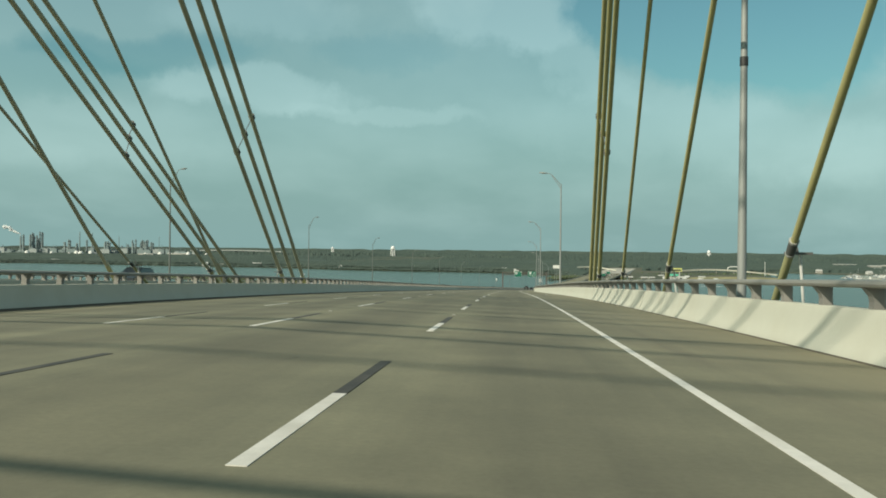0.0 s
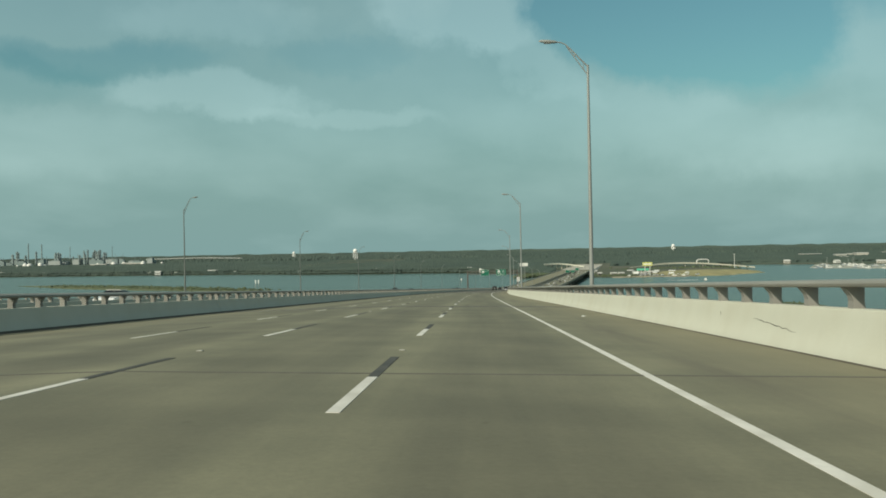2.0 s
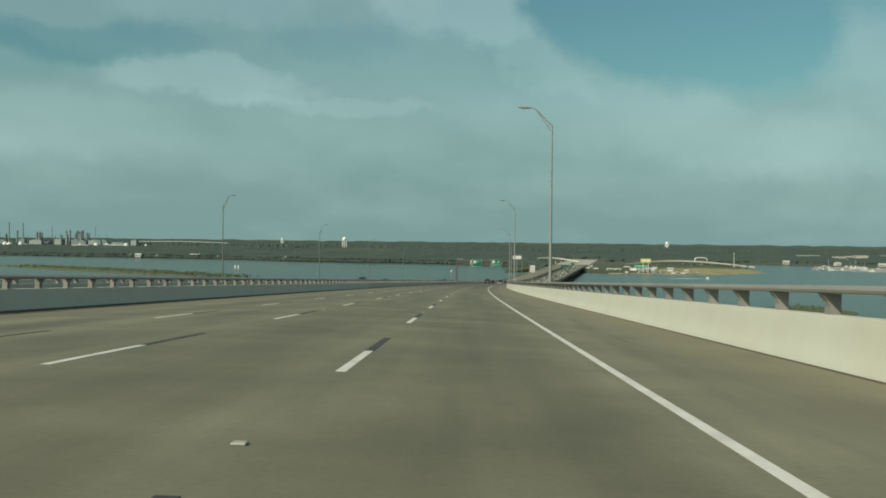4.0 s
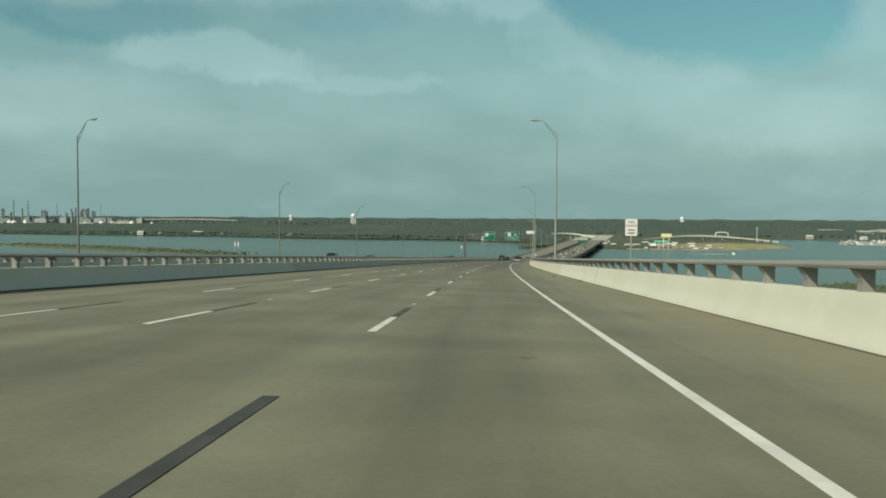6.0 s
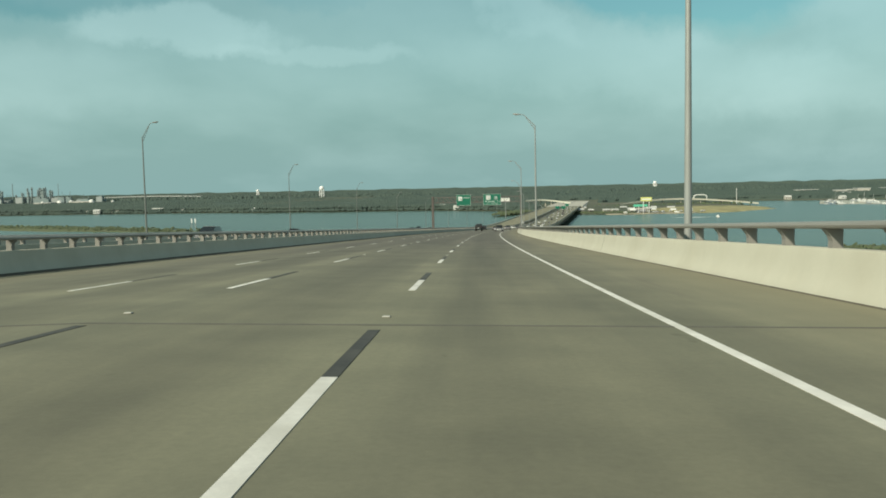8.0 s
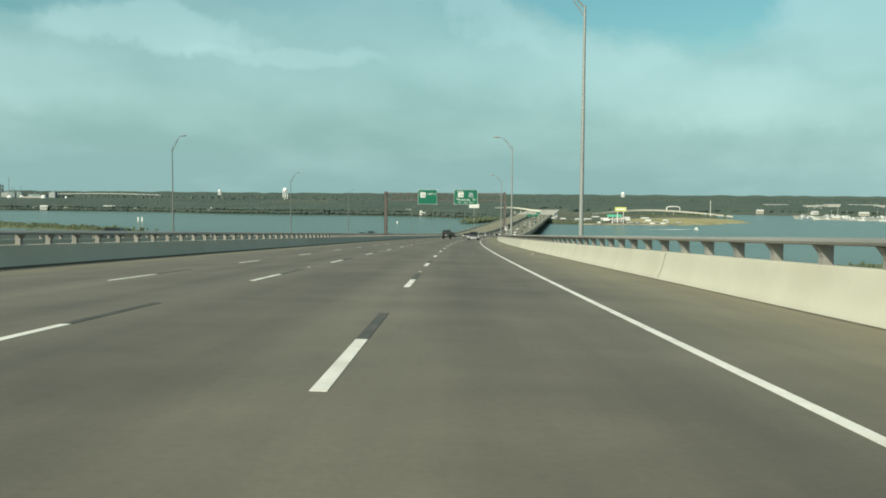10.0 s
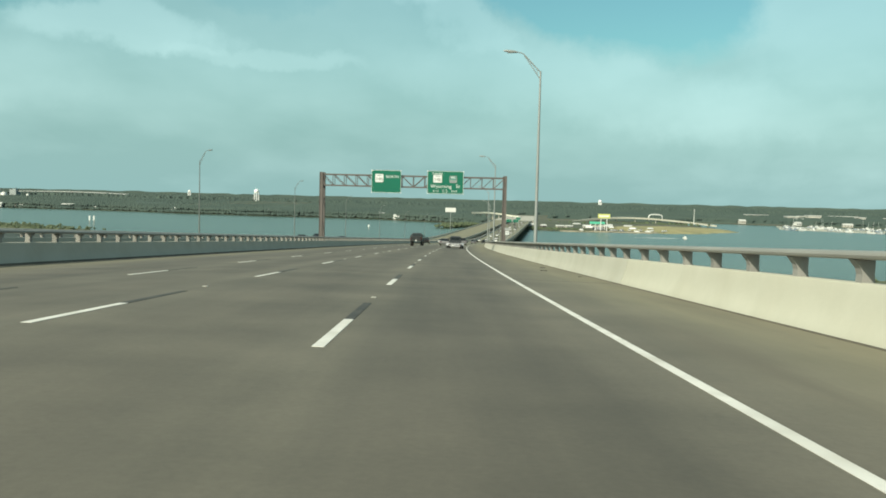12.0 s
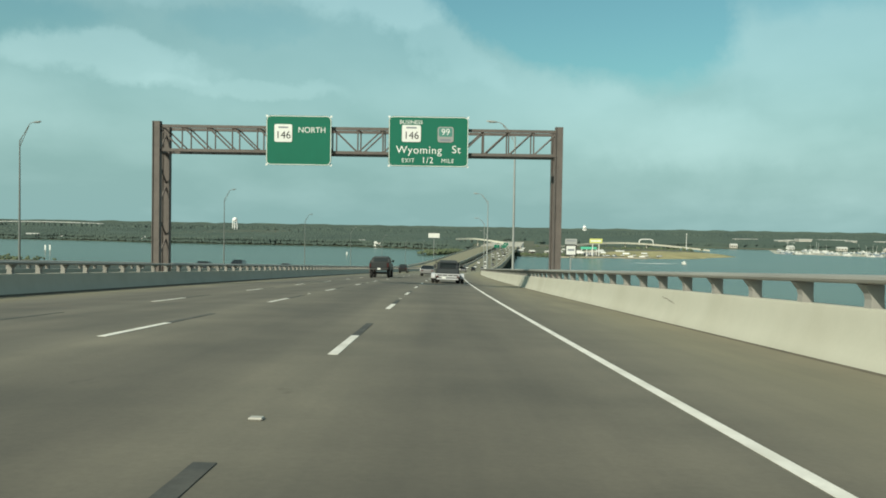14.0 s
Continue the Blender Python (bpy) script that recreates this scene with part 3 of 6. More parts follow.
def north_land():
    xs = [-6000 + 12000 * i / 400 for i in range(401)]
    xs = sorted(set(xs + [-700 + 5.0 * i for i in range(420)]))
    bands = ((0, -0.6), (6, 0.5), (14, 1.3), (80, 2.2), (400, 5.5), (1500, 16.0), (5000, 24.0))
    v, f = [], []
    for x in xs:
        y = shore_y(x)
        for d, z in bands:
            v.append((x, y + d, z + (0.4 * noise.noise((x * 0.03, d * 0.02, 0)) if d > 10 else 0)))
    n = len(bands)
    for i in range(len(xs) - 1):
        for k in range(n - 1):
            f.append((i * n + k, (i + 1) * n + k, (i + 1) * n + k + 1, i * n + k + 1))
    return mesh_of("ground", v, f, M_LAND, smooth=True)


tagged(part("ground", north_land()), "low green coastal land with wooded suburbs behind the shore", "land", kind="structure")


def islet(name, cx, cy, length, width, turn, top, material, seed):
    """A low bank of land: a soft oval with a ragged edge."""
    v, f = [(0, 0, top)], []
    rings, segs = 6, 72
    for r in range(1, rings + 1):
        k = r / rings
        for a in range(segs):
            an = 2 * math.pi * a / segs
            w = 1 + 0.22 * noise.noise((math.cos(an) * 2 + seed, math.sin(an) * 2, seed)) + 0.08 * noise.noise((math.cos(an) * 9, math.sin(an) * 9, seed))
            v.append((math.cos(an) * length / 2 * k * w, math.sin(an) * width / 2 * k * w, top * (1 - k ** 3) - 0.6 * (k == 1)))
    for a in range(segs):
        f.append((0, 1 + a, 1 + (a + 1) % segs))
    for r in range(rings - 1):
        for a in range(segs):
            b = (a + 1) % segs
            f.append((1 + r * segs + a, 1 + (r + 1) * segs + a, 1 + (r + 1) * segs + b, 1 + r * segs + b))
    return part(name, mesh_of(name, v, f, material, smooth=True), None, pose(cx, cy, 0, 0, 0, turn))


def clump_mesh(name, spots, material, rnd, squash=0.8):
    """Tree crowns and bushes: each a few ragged leafy lumps, joined into one mesh."""
    t = (1 + 5 ** 0.5) / 2
    ico = [Vector(p).normalized() for p in ((-1, t, 0), (1, t, 0), (-1, -t, 0), (1, -t, 0), (0, -1, t), (0, 1, t), (0, -1, -t), (0, 1, -t), (t, 0, -1), (t, 0, 1), (-t, 0, -1), (-t, 0, 1))]
    tri = ((0, 11, 5), (0, 5, 1), (0, 1, 7), (0, 7, 10), (0, 10, 11), (1, 5, 9), (5, 11, 4), (11, 10, 2), (10, 7, 6), (7, 1, 8), (3, 9, 4), (3, 4, 2), (3, 2, 6), (3, 6, 8), (3, 8, 9), (4, 9, 5), (2, 4, 11), (6, 2, 10), (8, 6, 7), (9, 8, 1))
    v, f = [], []
    for x, y, z, r, lumps in spots:
        for _ in range(lumps):
            ox, oy, oz = (rnd.uniform(-0.55, 0.55) * r * (lumps > 1) for _ in range(3))
            rr = r * rnd.uniform(0.45, 0.75) if lumps > 1 else r
            b = len(v)
            for p in ico:
                k = rr * rnd.uniform(0.55, 1.35)
                v.append((x + ox + p.x * k, y + oy + p.y * k, z + oz * 0.7 + p.z * k * squash))
            f.extend((b + i, b + j, b + k) for i, j, k in tri)
    return mesh_of(name, v, f, material, smooth=True)


def crown_mesh(name, spots, material, rnd):
    """Far tree crowns seen from above their feet: ragged leafy domes, joined into one mesh."""
    v, f = [], []
    for x, y, z, r in spots:
        b = len(v)
        turn = rnd.uniform(0, 1.26)
        v.append((x + rnd.uniform(-0.3, 0.3) * r, y + rnd.uniform(-0.3, 0.3) * r, z + r * rnd.uniform(0.5, 0.95)))
        for ring, (w, h) in enumerate(((0.75, 0.40), (1.0, -0.95))):
            for k in range(5):
                a = turn + ring * 0.63 + 1.2566 * k
                q = r * w * rnd.uniform(0.7, 1.25)
                v.append((x + math.cos(a) * q, y + math.sin(a) * q, z + r * (h + rnd.uniform(-0.18, 0.18))))
        for k in range(5):
            j = (k + 1) % 5
            f.append((b, b + 1 + k, b + 1 + j))
            f.append((b + 1 + k, b + 6 + k, b + 1 + j))
            f.append((b + 1 + j, b + 6 + k, b + 6 + j))
    return mesh_of(name, v, f, material, smooth=True)


def woodland():
    rnd = random.Random(4)
    spots = []

    def clear(x, y):
        # road corridor, the grassy point and the marina stay open
        s_x = np.interp(y, LY, LX)
        if y < 2050 and s_x - 60 < x < s_x + 30:
            return True
        if 150 < x < 600 and y < 1830:
            return True
        if x > 600 and y < shore_y(x) + 50:
            return True
        return False

    def low(x, y):
        # scrub before the water tower, rising into the woods on either side
        if not 2200 < y < 3290:
            return 0.0
        return float(np.interp(x, (-680, -510, -265, -190), (0.0, 1.0, 1.0, 0.0)))

    def scrub_top(d):
        return float(np.interp(d, (80, 400, 1500), (2.8, 6.0, 13.0)))
    for k in range(95000):
        x = rnd.uniform(-1900, 1700)
        d = rnd.random() ** 1.7 * 1500 + 10
        y = shore_y(x) + d
        if clear(x, y) or noise.noise((x * 0.006, y * 0.006, 7)) < -0.28 and d > 40:
            continue
        r = rnd.uniform(1.2, 2.3) * (1 + d / 2200)
        top = 8.3 + rnd.uniform(0, 0.9) + d * 0.0082 + 2.0 * noise.noise((x * 0.02, y * 0.02, 9))
        k = low(x, y)
        spots.append((x, y, top + (scrub_top(d) - top) * k, r * (1 + 0.25 * k)))
    # lower scrub and small trees along the water's edge
    for k in range(13000):
        x = rnd.uniform(-1900, 1700)
        d = rnd.uniform(4, 26)
        y = shore_y(x) + d
        if not clear(x, y):
            spots.append((x, y, 1.4 + d * 0.27 + rnd.uniform(0, 1.4), rnd.uniform(1.3, 2.3)))
    far = []
    for k in range(20000):
        x = rnd.uniform(-3800, 3600)
        y = shore_y(x) + 1100 + rnd.random() * 1900
        if x * x + y * y > 4700 ** 2 or clear(x, y) or low(x, y) > 0.5:
            continue
        r = rnd.uniform(4.0, 7.5)
        far.append((x, y, 17 + r * 0.4 + (y - 2500) * 0.0045, r))
    # the closed canopy between the crowns
    xs = [-1900 + 9 * i for i in range(401)]
    ds = [12 + 9 * j for j in range(60)] + [560 + 16 * j for j in range(60)]
    v, f = [], []
    for x in xs:
        y = shore_y(x)
        for d in ds:
            z = 8.6 + d * 0.0085 + 2.0 * noise.noise((x * 0.02, (y + d) * 0.02, 9)) + 0.9 * noise.noise((x * 0.17, (y + d) * 0.17, 5))
            z += (scrub_top(d) - 0.6 - z) * low(x, y + d)
            v.append((x, y + d, -2.0 if d == ds[0] or clear(x, y + d) else z))
    m = len(ds)
    for i in range(len(xs) - 1):
        for j in range(m - 1):
            quad = (i * m + j, (i + 1) * m + j, (i + 1) * m + j + 1, i * m + j + 1)
            if max(v[q][2] for q in quad) > -2.0:
                f.append(quad)
    tagged(part("woodland_canopy", mesh_of("woodland_canopy", v, f, M_WOOD, smooth=True)), "closed green canopy of the wooded shore", "trees", kind="stuff")
    tagged(part("woodland", crown_mesh("woodland", spots, M_WOOD, rnd)), "dense green trees along the far shore", "trees", kind="stuff")
    tagged(part("woodland", crown_mesh("woodland", far, M_WOOD, rnd)), "distant green woodland up to the horizon", "trees", kind="stuff")


woodland()


def backdrop():
    """The last tree line before the horizon."""
    v, f = [], []
    n = 720
    for i in range(n + 1):
        a = 2 * math.pi * i / n
        r = 4450.0
        top = 41 + 4 * noise.noise((math.cos(a) * 60, math.sin(a) * 60, 0)) + 3 * noise.noise((math.cos(a) * 220, math.sin(a) * 220, 4))
        v += [(math.sin(a) * r, math.cos(a) * r + 200, -5), (math.sin(a) * r, math.cos(a) * r + 200, top)]
    for i in range(n):
        f.append((2 * i, 2 * i + 2, 2 * i + 3, 2 * i + 1))
    tagged(part("backdrop", mesh_of("backdrop", v, f, M_WOOD)), "dark green tree line on the horizon", "horizon", kind="structure")


backdrop()

tagged(islet("spit", -520, 1275, 620, 95, 146, 2.0, M_GRASS, 2.0), "narrow marshy spit with bushes in the bay", "land", kind="structure")
tagged(islet("spit", -905, 1440, 190, 34, 158, 0.9, M_SAND, 5.0), "pale sandy end of the marshy spit", "land", kind="structure")
tagged(islet("marsh_island", 232, 690, 130, 70, 60, 1.8, M_GRASS, 8.0), "small marsh island with green bushes beside the bridge", "land", kind="structure")
tagged(islet("grassy_point", 392, 1500, 330, 190, 52, 4.2, M_POINT, 11.0), "dry yellow-green grass on the low point", "land", kind="structure")


def beach(x0, x1):
    xs = stations_of(x0, x1, 60)
    v, f = [], []
    for x in xs:
        y = shore_y(x)
        w = 9 + 5 * noise.noise((x * 0.03, 9, 0))
        v += [(x, y + 3, 0.12), (x, y + 3 + w, 1.25)]
    for i in range(len(xs) - 1):
        f.append((2 * i, 2 * i + 2, 2 * i + 3, 2 * i + 1))
    return mesh_of("beach", v, f, M_SAND, smooth=True)


def stations_of(a, b, n):
    return [a + (b - a) * i / n for i in range(n + 1)]


tagged(part("beach", beach(215, 510)), "pale sandy edge of the grassy point", "beach", kind="structure")


def bushes(name, cx, cy, length, width, turn, count, r0, r1, seed, label):
    rnd = random.Random(seed)
    c, s = math.cos(radians(turn)), math.sin(radians(turn))
    spots = []
    for _ in range(count):
        a, b = rnd.gauss(0, 0.25), rnd.gauss(0, 0.2)
        if abs(a) > 0.47 or abs(b) > 0.45:
            continue
        x, y = a * length, b * width
        r = rnd.uniform(r0, r1)
        spots.append((cx + x * c - y * s, cy + x * s + y * c, 1.2 + r * 0.5, r, 2))
    tagged(part(name, clump_mesh(name, spots, M_BUSH, rnd)), label, "bushes", kind="stuff")


bushes("spit_bushes", -470, 1240, 560, 70, 146, 1000, 0.9, 2.3, 1, "green bushes along the marshy spit")
bushes("island_bushes", 232, 690, 95, 46, 60, 260, 0.7, 1.8, 2, "green bushes on the marsh island")
bushes("bank_bushes", 188, 1412, 170, 70, -30, 520, 0.8, 2.2, 5, "dark brush on the bank beside the causeway")
bushes("landing_trees", 95, 1440, 130, 30, 62, 260, 2.0, 4.2, 15, "green trees beside the causeway where it lands")
bushes("point_trees", 390, 1690, 300, 130, 14, 260, 2.2, 4.6, 6, "dark trees behind the grassy point")
bushes("point_bushes", 370, 1490, 260, 150, 52, 60, 0.6, 1.6, 3, "scattered low bushes on the grassy point")

# ---------------------------------------------------------------- the two carriageways
HALF = 12.55
NEAR, FAR = (-200.0, 620.0), (620.0, 1560.0)


def carriageway(name, crown, lift, label):
    st = stations(-200, 620, 4) + stations(620, 1560, 10)[1:]
    prof = [(crown - HALF, 0.0), (crown, 0.0), (crown + HALF, 0.0), (crown + HALF, -0.30), (crown - HALF, -0.30)]
    ob = tagged(part(name, sweep(name, prof, st, M_PAVE, crown, lift, uv=True)), label, "road", kind="structure")
    return ob


def girders(name, crown, lift):
    st = stations(-200, 1560, 12)
    u0 = crown
    prof = [(u0 - 11.6, -0.32), (u0 + 11.6, -0.32), (u0 + 10.9, -2.1), (u0 - 10.9, -2.1)]
    return tagged(part(name, sweep(name, prof, st, M_CONC, crown, lift)), "weathered concrete girders under the bridge deck", "bridge", kind="structure")


ROAD = carriageway("road", CROWN, 0.0, "tan-grey grooved concrete bridge roadway with four lanes")
ROAD2 = carriageway("road", OTHER, LIFT2, "parallel concrete bridge roadway of the opposite direction")
girders("bridge_girders", CROWN, 0.0)
girders("bridge_girders", OTHER, LIFT2)

# parapets: sloped-face barriers, with open joints
JOINTS = (-63.0, 70.6, 111.0, 244.4, 378.4, 512.0, 645.0, 780.0)


FACE_H = (0.0, 0.05, 0.14, 0.24, 0.33, 0.44, 0.55, 0.69, 0.79, 0.828, 0.846)
FACE_U = (0.0, 0.014, 0.056, 0.100, 0.134, 0.166, 0.192, 0.222, 0.241, 0.254, 0.285)


def face_u(h):
    """How far back the parapet's road face lies at the height h."""
    return float(np.interp(h, FACE_H, FACE_U))


def parapet(name, base_u, side, crown, lift, label):
    """A barrier whose road face sweeps up in one hollow curve. side: +1 when the outer face lies to the right."""
    prof = [(base_u + side * u, h) for u, h in zip(FACE_U, FACE_H)] + [(base_u + side * 0.60, 0.85), (base_u + side * 0.62, 0.83), (base_u + side * 0.62, 0.0)]
    if side < 0:
        prof = list(reversed(prof))
    edges = [-200.0] + [j for j in JOINTS] + [1000.0, 1560.0]
    for a, b in zip(edges[:-1], edges[1:]):
        g = 0.03
        me = sweep(name, prof, stations(a + g, b - g, 4 if b < 700 else 10), M_BARRIER if a < 240 else M_BARRIER_DULL if a < 370 else M_BARRIER_GREY, crown, lift)
        for f in me.polygons:
            f.use_smooth = True
        me.set_sharp_from_angle(angle=radians(40))
        ob = part(name, me)
        tagged(ob, label, "barrier", kind="structure")


RIGHT_BASE, LEFT_BASE = 5.45, -16.43
LABEL_SUN = "cream painted concrete bridge parapet with sloped face"
parapet("parapet", RIGHT_BASE, 1, CROWN, 0.0, LABEL_SUN)
parapet("parapet", LEFT_BASE, -1, CROWN, 0.0, LABEL_SUN)
parapet("parapet", OTHER + 10.94, 1, OTHER, LIFT2, "concrete parapet of the opposite carriageway")
parapet("parapet", OTHER - 10.94, -1, OTHER, LIFT2, "concrete parapet of the opposite carriageway")

# rails on posts above the parapets
def post_places(offset):
    """Posts are spaced evenly within each span between two deck joints."""
    places = []
    for a, b in zip(JOINTS[:-1], JOINTS[1:]):
        n = 22 if b - a < 60 else 60
        p = (b - a) / n
        k = 0.9 if b - a < 60 else offset + (0.42 if a > 370 else 0.08)
        places += [a + k + p * i for i in range(n)]
    places += [JOINTS[0] - 2.22 * i - 1.8 for i in range(60)] + [JOINTS[-1] + 2.22 * i + offset for i in range(100)]
    return sorted(places)


def post_mesh(side):
    """A stubby post whose road side flares out under the rail."""
    bm = bmesh.new()
    outline = ((-0.135, 0.0), (-0.125, 0.13), (-0.15, 0.22), (-0.255, 0.35), (0.06, 0.35), (0.055, 0.13), (0.07, 0.0))
    rows = [[bm.verts.new((side * x, y, z)) for x, z in outline] for y in (-0.10, 0.10)]
    bm.faces.new(rows[0]); bm.faces.new(list(reversed(rows[1])))
    for i in range(len(outline)):
        j = (i + 1) % len(outline)
        bm.faces.new((rows[0][j], rows[0][i], rows[1][i], rows[1][j]))
    bmesh.ops.recalc_face_normals(bm, faces=bm.faces)
    return from_bm("post", bm, M_POST)


def railing(base_u, side, crown, lift, s_first, parts_from, parts_to, label):
    rail = thing("bridge_rail", Matrix.Identity(4), label, "railing", "bridge rails")
    c = base_u + side * 0.42
    k = c - side * 0.14
    oval = [(k - 0.10, 1.195), (k + 0.10, 1.195), (k + 0.15, 1.215), (k + 0.165, 1.255), (k + 0.15, 1.295), (k + 0.09, 1.322), (k, 1.33), (k - 0.09, 1.322), (k - 0.15, 1.295), (k - 0.165, 1.255), (k - 0.15, 1.215)]
    edges = [-200.0, *JOINTS, 1000.0, 1540.0]
    for a, b in zip(edges[:-1], edges[1:]):
        part("rail_beam", sweep("rail_beam", oval, stations(a + 0.02, b - 0.02, 4 if b < 700 else 12), M_RAIL, crown, lift), rail)
    me = post_mesh(side)
    rest_v, rest_f = [], []
    for s in post_places(s_first):
        m = upright(s, c, 0.845, crown, lift)
        if parts_from <= s <= parts_to:
            part("rail_post", me, rail, m)
        else:
            b = len(rest_v)
            rest_v += [m @ v.co for v in me.vertices]
            rest_f += [tuple(b + k for k in p.vertices) for p in me.polygons]
    tagged(part("rail_posts", mesh_of("rail_posts", rest_v, rest_f, M_POST), rail), "more concrete rail posts further along the bridge", kind="stuff")


railing(RIGHT_BASE, 1, CROWN, 0.0, 0.42, -2, 590, "grey steel rail on short concrete posts above the parapet")
railing(LEFT_BASE, -1, CROWN, 0.0, 0.22, 10, 590, "grey steel rail on short concrete posts above the parapet")
railing(OTHER + 10.94, 1, OTHER, LIFT2, 0.4, 20, 600, "steel rail of the opposite carriageway on concrete posts")
railing(OTHER - 10.94, -1, OTHER, LIFT2, 0.6, 60, 640, "steel rail of the opposite carriageway on concrete posts")

# low dark strips along the foot of the parapets
LEFT_STRIP = [(LEFT_BASE - 0.03, 0.075), (LEFT_BASE + 0.05, 0.035), (LEFT_BASE + 0.34, 0.006), (LEFT_BASE + 0.34, -0.02), (LEFT_BASE - 0.03, -0.02)]
RIGHT_STRIP = [(RIGHT_BASE - 0.09, 0.005), (RIGHT_BASE - 0.03, 0.008), (RIGHT_BASE + 0.03, 0.015), (RIGHT_BASE + 0.03, -0.02), (RIGHT_BASE - 0.09, -0.02)]
for strip_prof in (LEFT_STRIP, RIGHT_STRIP):
    tagged(part("gutter_dirt", sweep("gutter_dirt", strip_prof, stations(-200, 700, 4), M_FOOTSTRIP)), "dark strip along the parapet's foot", "dirt", kind="stuff")
GROOVE = [(RIGHT_BASE + u - 0.003, h) for u, h in zip(FACE_U[1:], FACE_H[1:])] + [(RIGHT_BASE + 0.33, 0.83), (RIGHT_BASE + 0.20, 0.35)]
for s in (38.0, 172.0, 220.2, 275.0, 318.0, 352.0):
    tagged(part("parapet_joint", sweep("parapet_joint", GROOVE, [s - 0.025, s + 0.025], M_JOINT)), "thin dark sealed joint in the parapet", "joint", kind="structure")



def crack(s0, h0, s1, h1, w, seed):
    """A fine dark crack running over the parapet's face."""
    r = random.Random(seed)
    v, f = [], []
    n = 14
    for i in range(n + 1):
        a = i / n
        s = s0 + (s1 - s0) * a
        h = h0 + (h1 - h0) * a + r.uniform(-0.015, 0.015)
        k = w * r.uniform(0.4, 1.0) * (1 - abs(2 * a - 1) ** 4 * 0.8)
        for hh in (h - k, h + k):
            u = RIGHT_BASE + face_u(hh) - 0.004
            v.append(deck_point(s, u, hh))
    for i in range(n):
        f.append((2 * i, 2 * i + 1, 2 * i + 3, 2 * i + 2))
    tagged(part("parapet_crack", mesh_of("parapet_crack", v, f, M_JOINT)), "fine dark crack in the parapet's face", "crack", kind="structure")


crack(77.8, 0.52, 75.3, 0.34, 0.012, 1)
crack(80.3, 0.60, 80.2, 0.50, 0.03, 2)
crack(432.2, 0.66, 430.8, 0.50, 0.014, 3)

# ---------------------------------------------------------------- markings
CYCLE = 12.192


def strip(name, u, w, a, b, material, h=0.005, crown=CROWN, lift=0.0, step=4):
    prof = [(u - w / 2, h), (u + w / 2, h), (u + w / 2, -0.02), (u - w / 2, -0.02)]
    return sweep(name, prof, stations(a, b, step), material, crown, lift)


part("edge_line", strip("edge_line", 1.83, 0.125, -200, 700, M_WHITE), ROAD, None, "worn solid white edge line")
part("edge_line", strip("edge_line", 1.83, 0.155, 700, 1500, M_WHITE, step=10), ROAD, None, "worn solid white edge line")
DASH = box_mesh("lane_dash", (0.135, 3.05, 0.02), M_WHITE)
DARK = box_mesh("contrast_dash", (0.14, 3.05, 0.02), M_BLACK)
MARKER = box_mesh("lane_marker", (0.11, 0.1, 0.022), M_MARKER, bevel=0.008)
for u, phase, stretch in ((-1.83, -6.05, 0.0), (-5.44, 0.465 * CYCLE - CYCLE, 0.00585), (-9.15, 0.565 * CYCLE - CYCLE, 0.0045)):
    fv, ff = [], []
    for k in range(-4, 100):
        s = phase + k * CYCLE
        s += max(0.0, s - 110.0) * stretch
        if s < -20 or s > 1100:
            continue
        if s < 620:
            part("lane_dash", DASH, ROAD, laid(s + 1.525, u, -0.004 if abs(u - CROWN) > 1 else -0.006))
            part("contrast_dash", DARK, ROAD, laid(s + 4.575, u, -0.004 if abs(u - CROWN) > 1 else -0.006))
            if k % 2 == 0 and u > -9:
                part("lane_marker", MARKER, ROAD, laid(s + 7.5, u, 0.01))
        else:
            m = laid(s + 1.525, u, 0.0)
            b = len(fv)
            fv += [m @ v.co for v in DASH.vertices]
            ff += [tuple(b + i for i in p.vertices) for p in DASH.polygons]
    tagged(part("lane_dashes", mesh_of("lane_dashes", fv, ff, M_WHITE), ROAD), "further white lane dashes along the causeway", kind="stuff")
M_JOINTSTEEL = mat("joint_steel", (0.125, 0.118, 0.115), 0.6, metal=0.3, vary=0.15, grain=3, stains=0.4, stain_scale=0.8)


def modular_joint(s, width, bars):
    """A wide expansion joint: dark rubber with steel bars that run across the deck."""
    def band(a, b, h):
        return [(CROWN - 10.9, h), (CROWN, h), (CROWN + 10.9, h), (CROWN + 10.9, -0.05), (CROWN - 10.9, -0.05)], [s + a, s + b]
    prof, st = band(-width / 2, width / 2, 0.004)
    base = part("modular_joint", sweep("modular_joint", prof, st, M_JOINT), ROAD, None, "wide dark modular expansion joint across the deck")
    pitch = width / bars
    for k in range(bars):
        a = -width / 2 + pitch * (k + 0.15)
        prof, st = band(a, a + pitch * 0.6, 0.012)
        part("steel_bar", sweep("steel_bar", prof, st, M_JOINTSTEEL), base)


modular_joint(110.4, 1.15, 6)
for j in JOINTS:
    if j == 111.0:
        continue
    for crown, lift, road in ((CROWN, 0.0, ROAD), (OTHER, LIFT2, ROAD2)):
        me = sweep("expansion_joint", [(crown - 10.9, 0.004), (crown, 0.004), (crown + 10.9, 0.004), (crown + 10.9, -0.05), (crown - 10.9, -0.05)], [j - 0.055, j + 0.055], M_JOINT, crown, lift)
        part("expansion_joint", me, road, None, "dark rubber expansion joint across the deck")


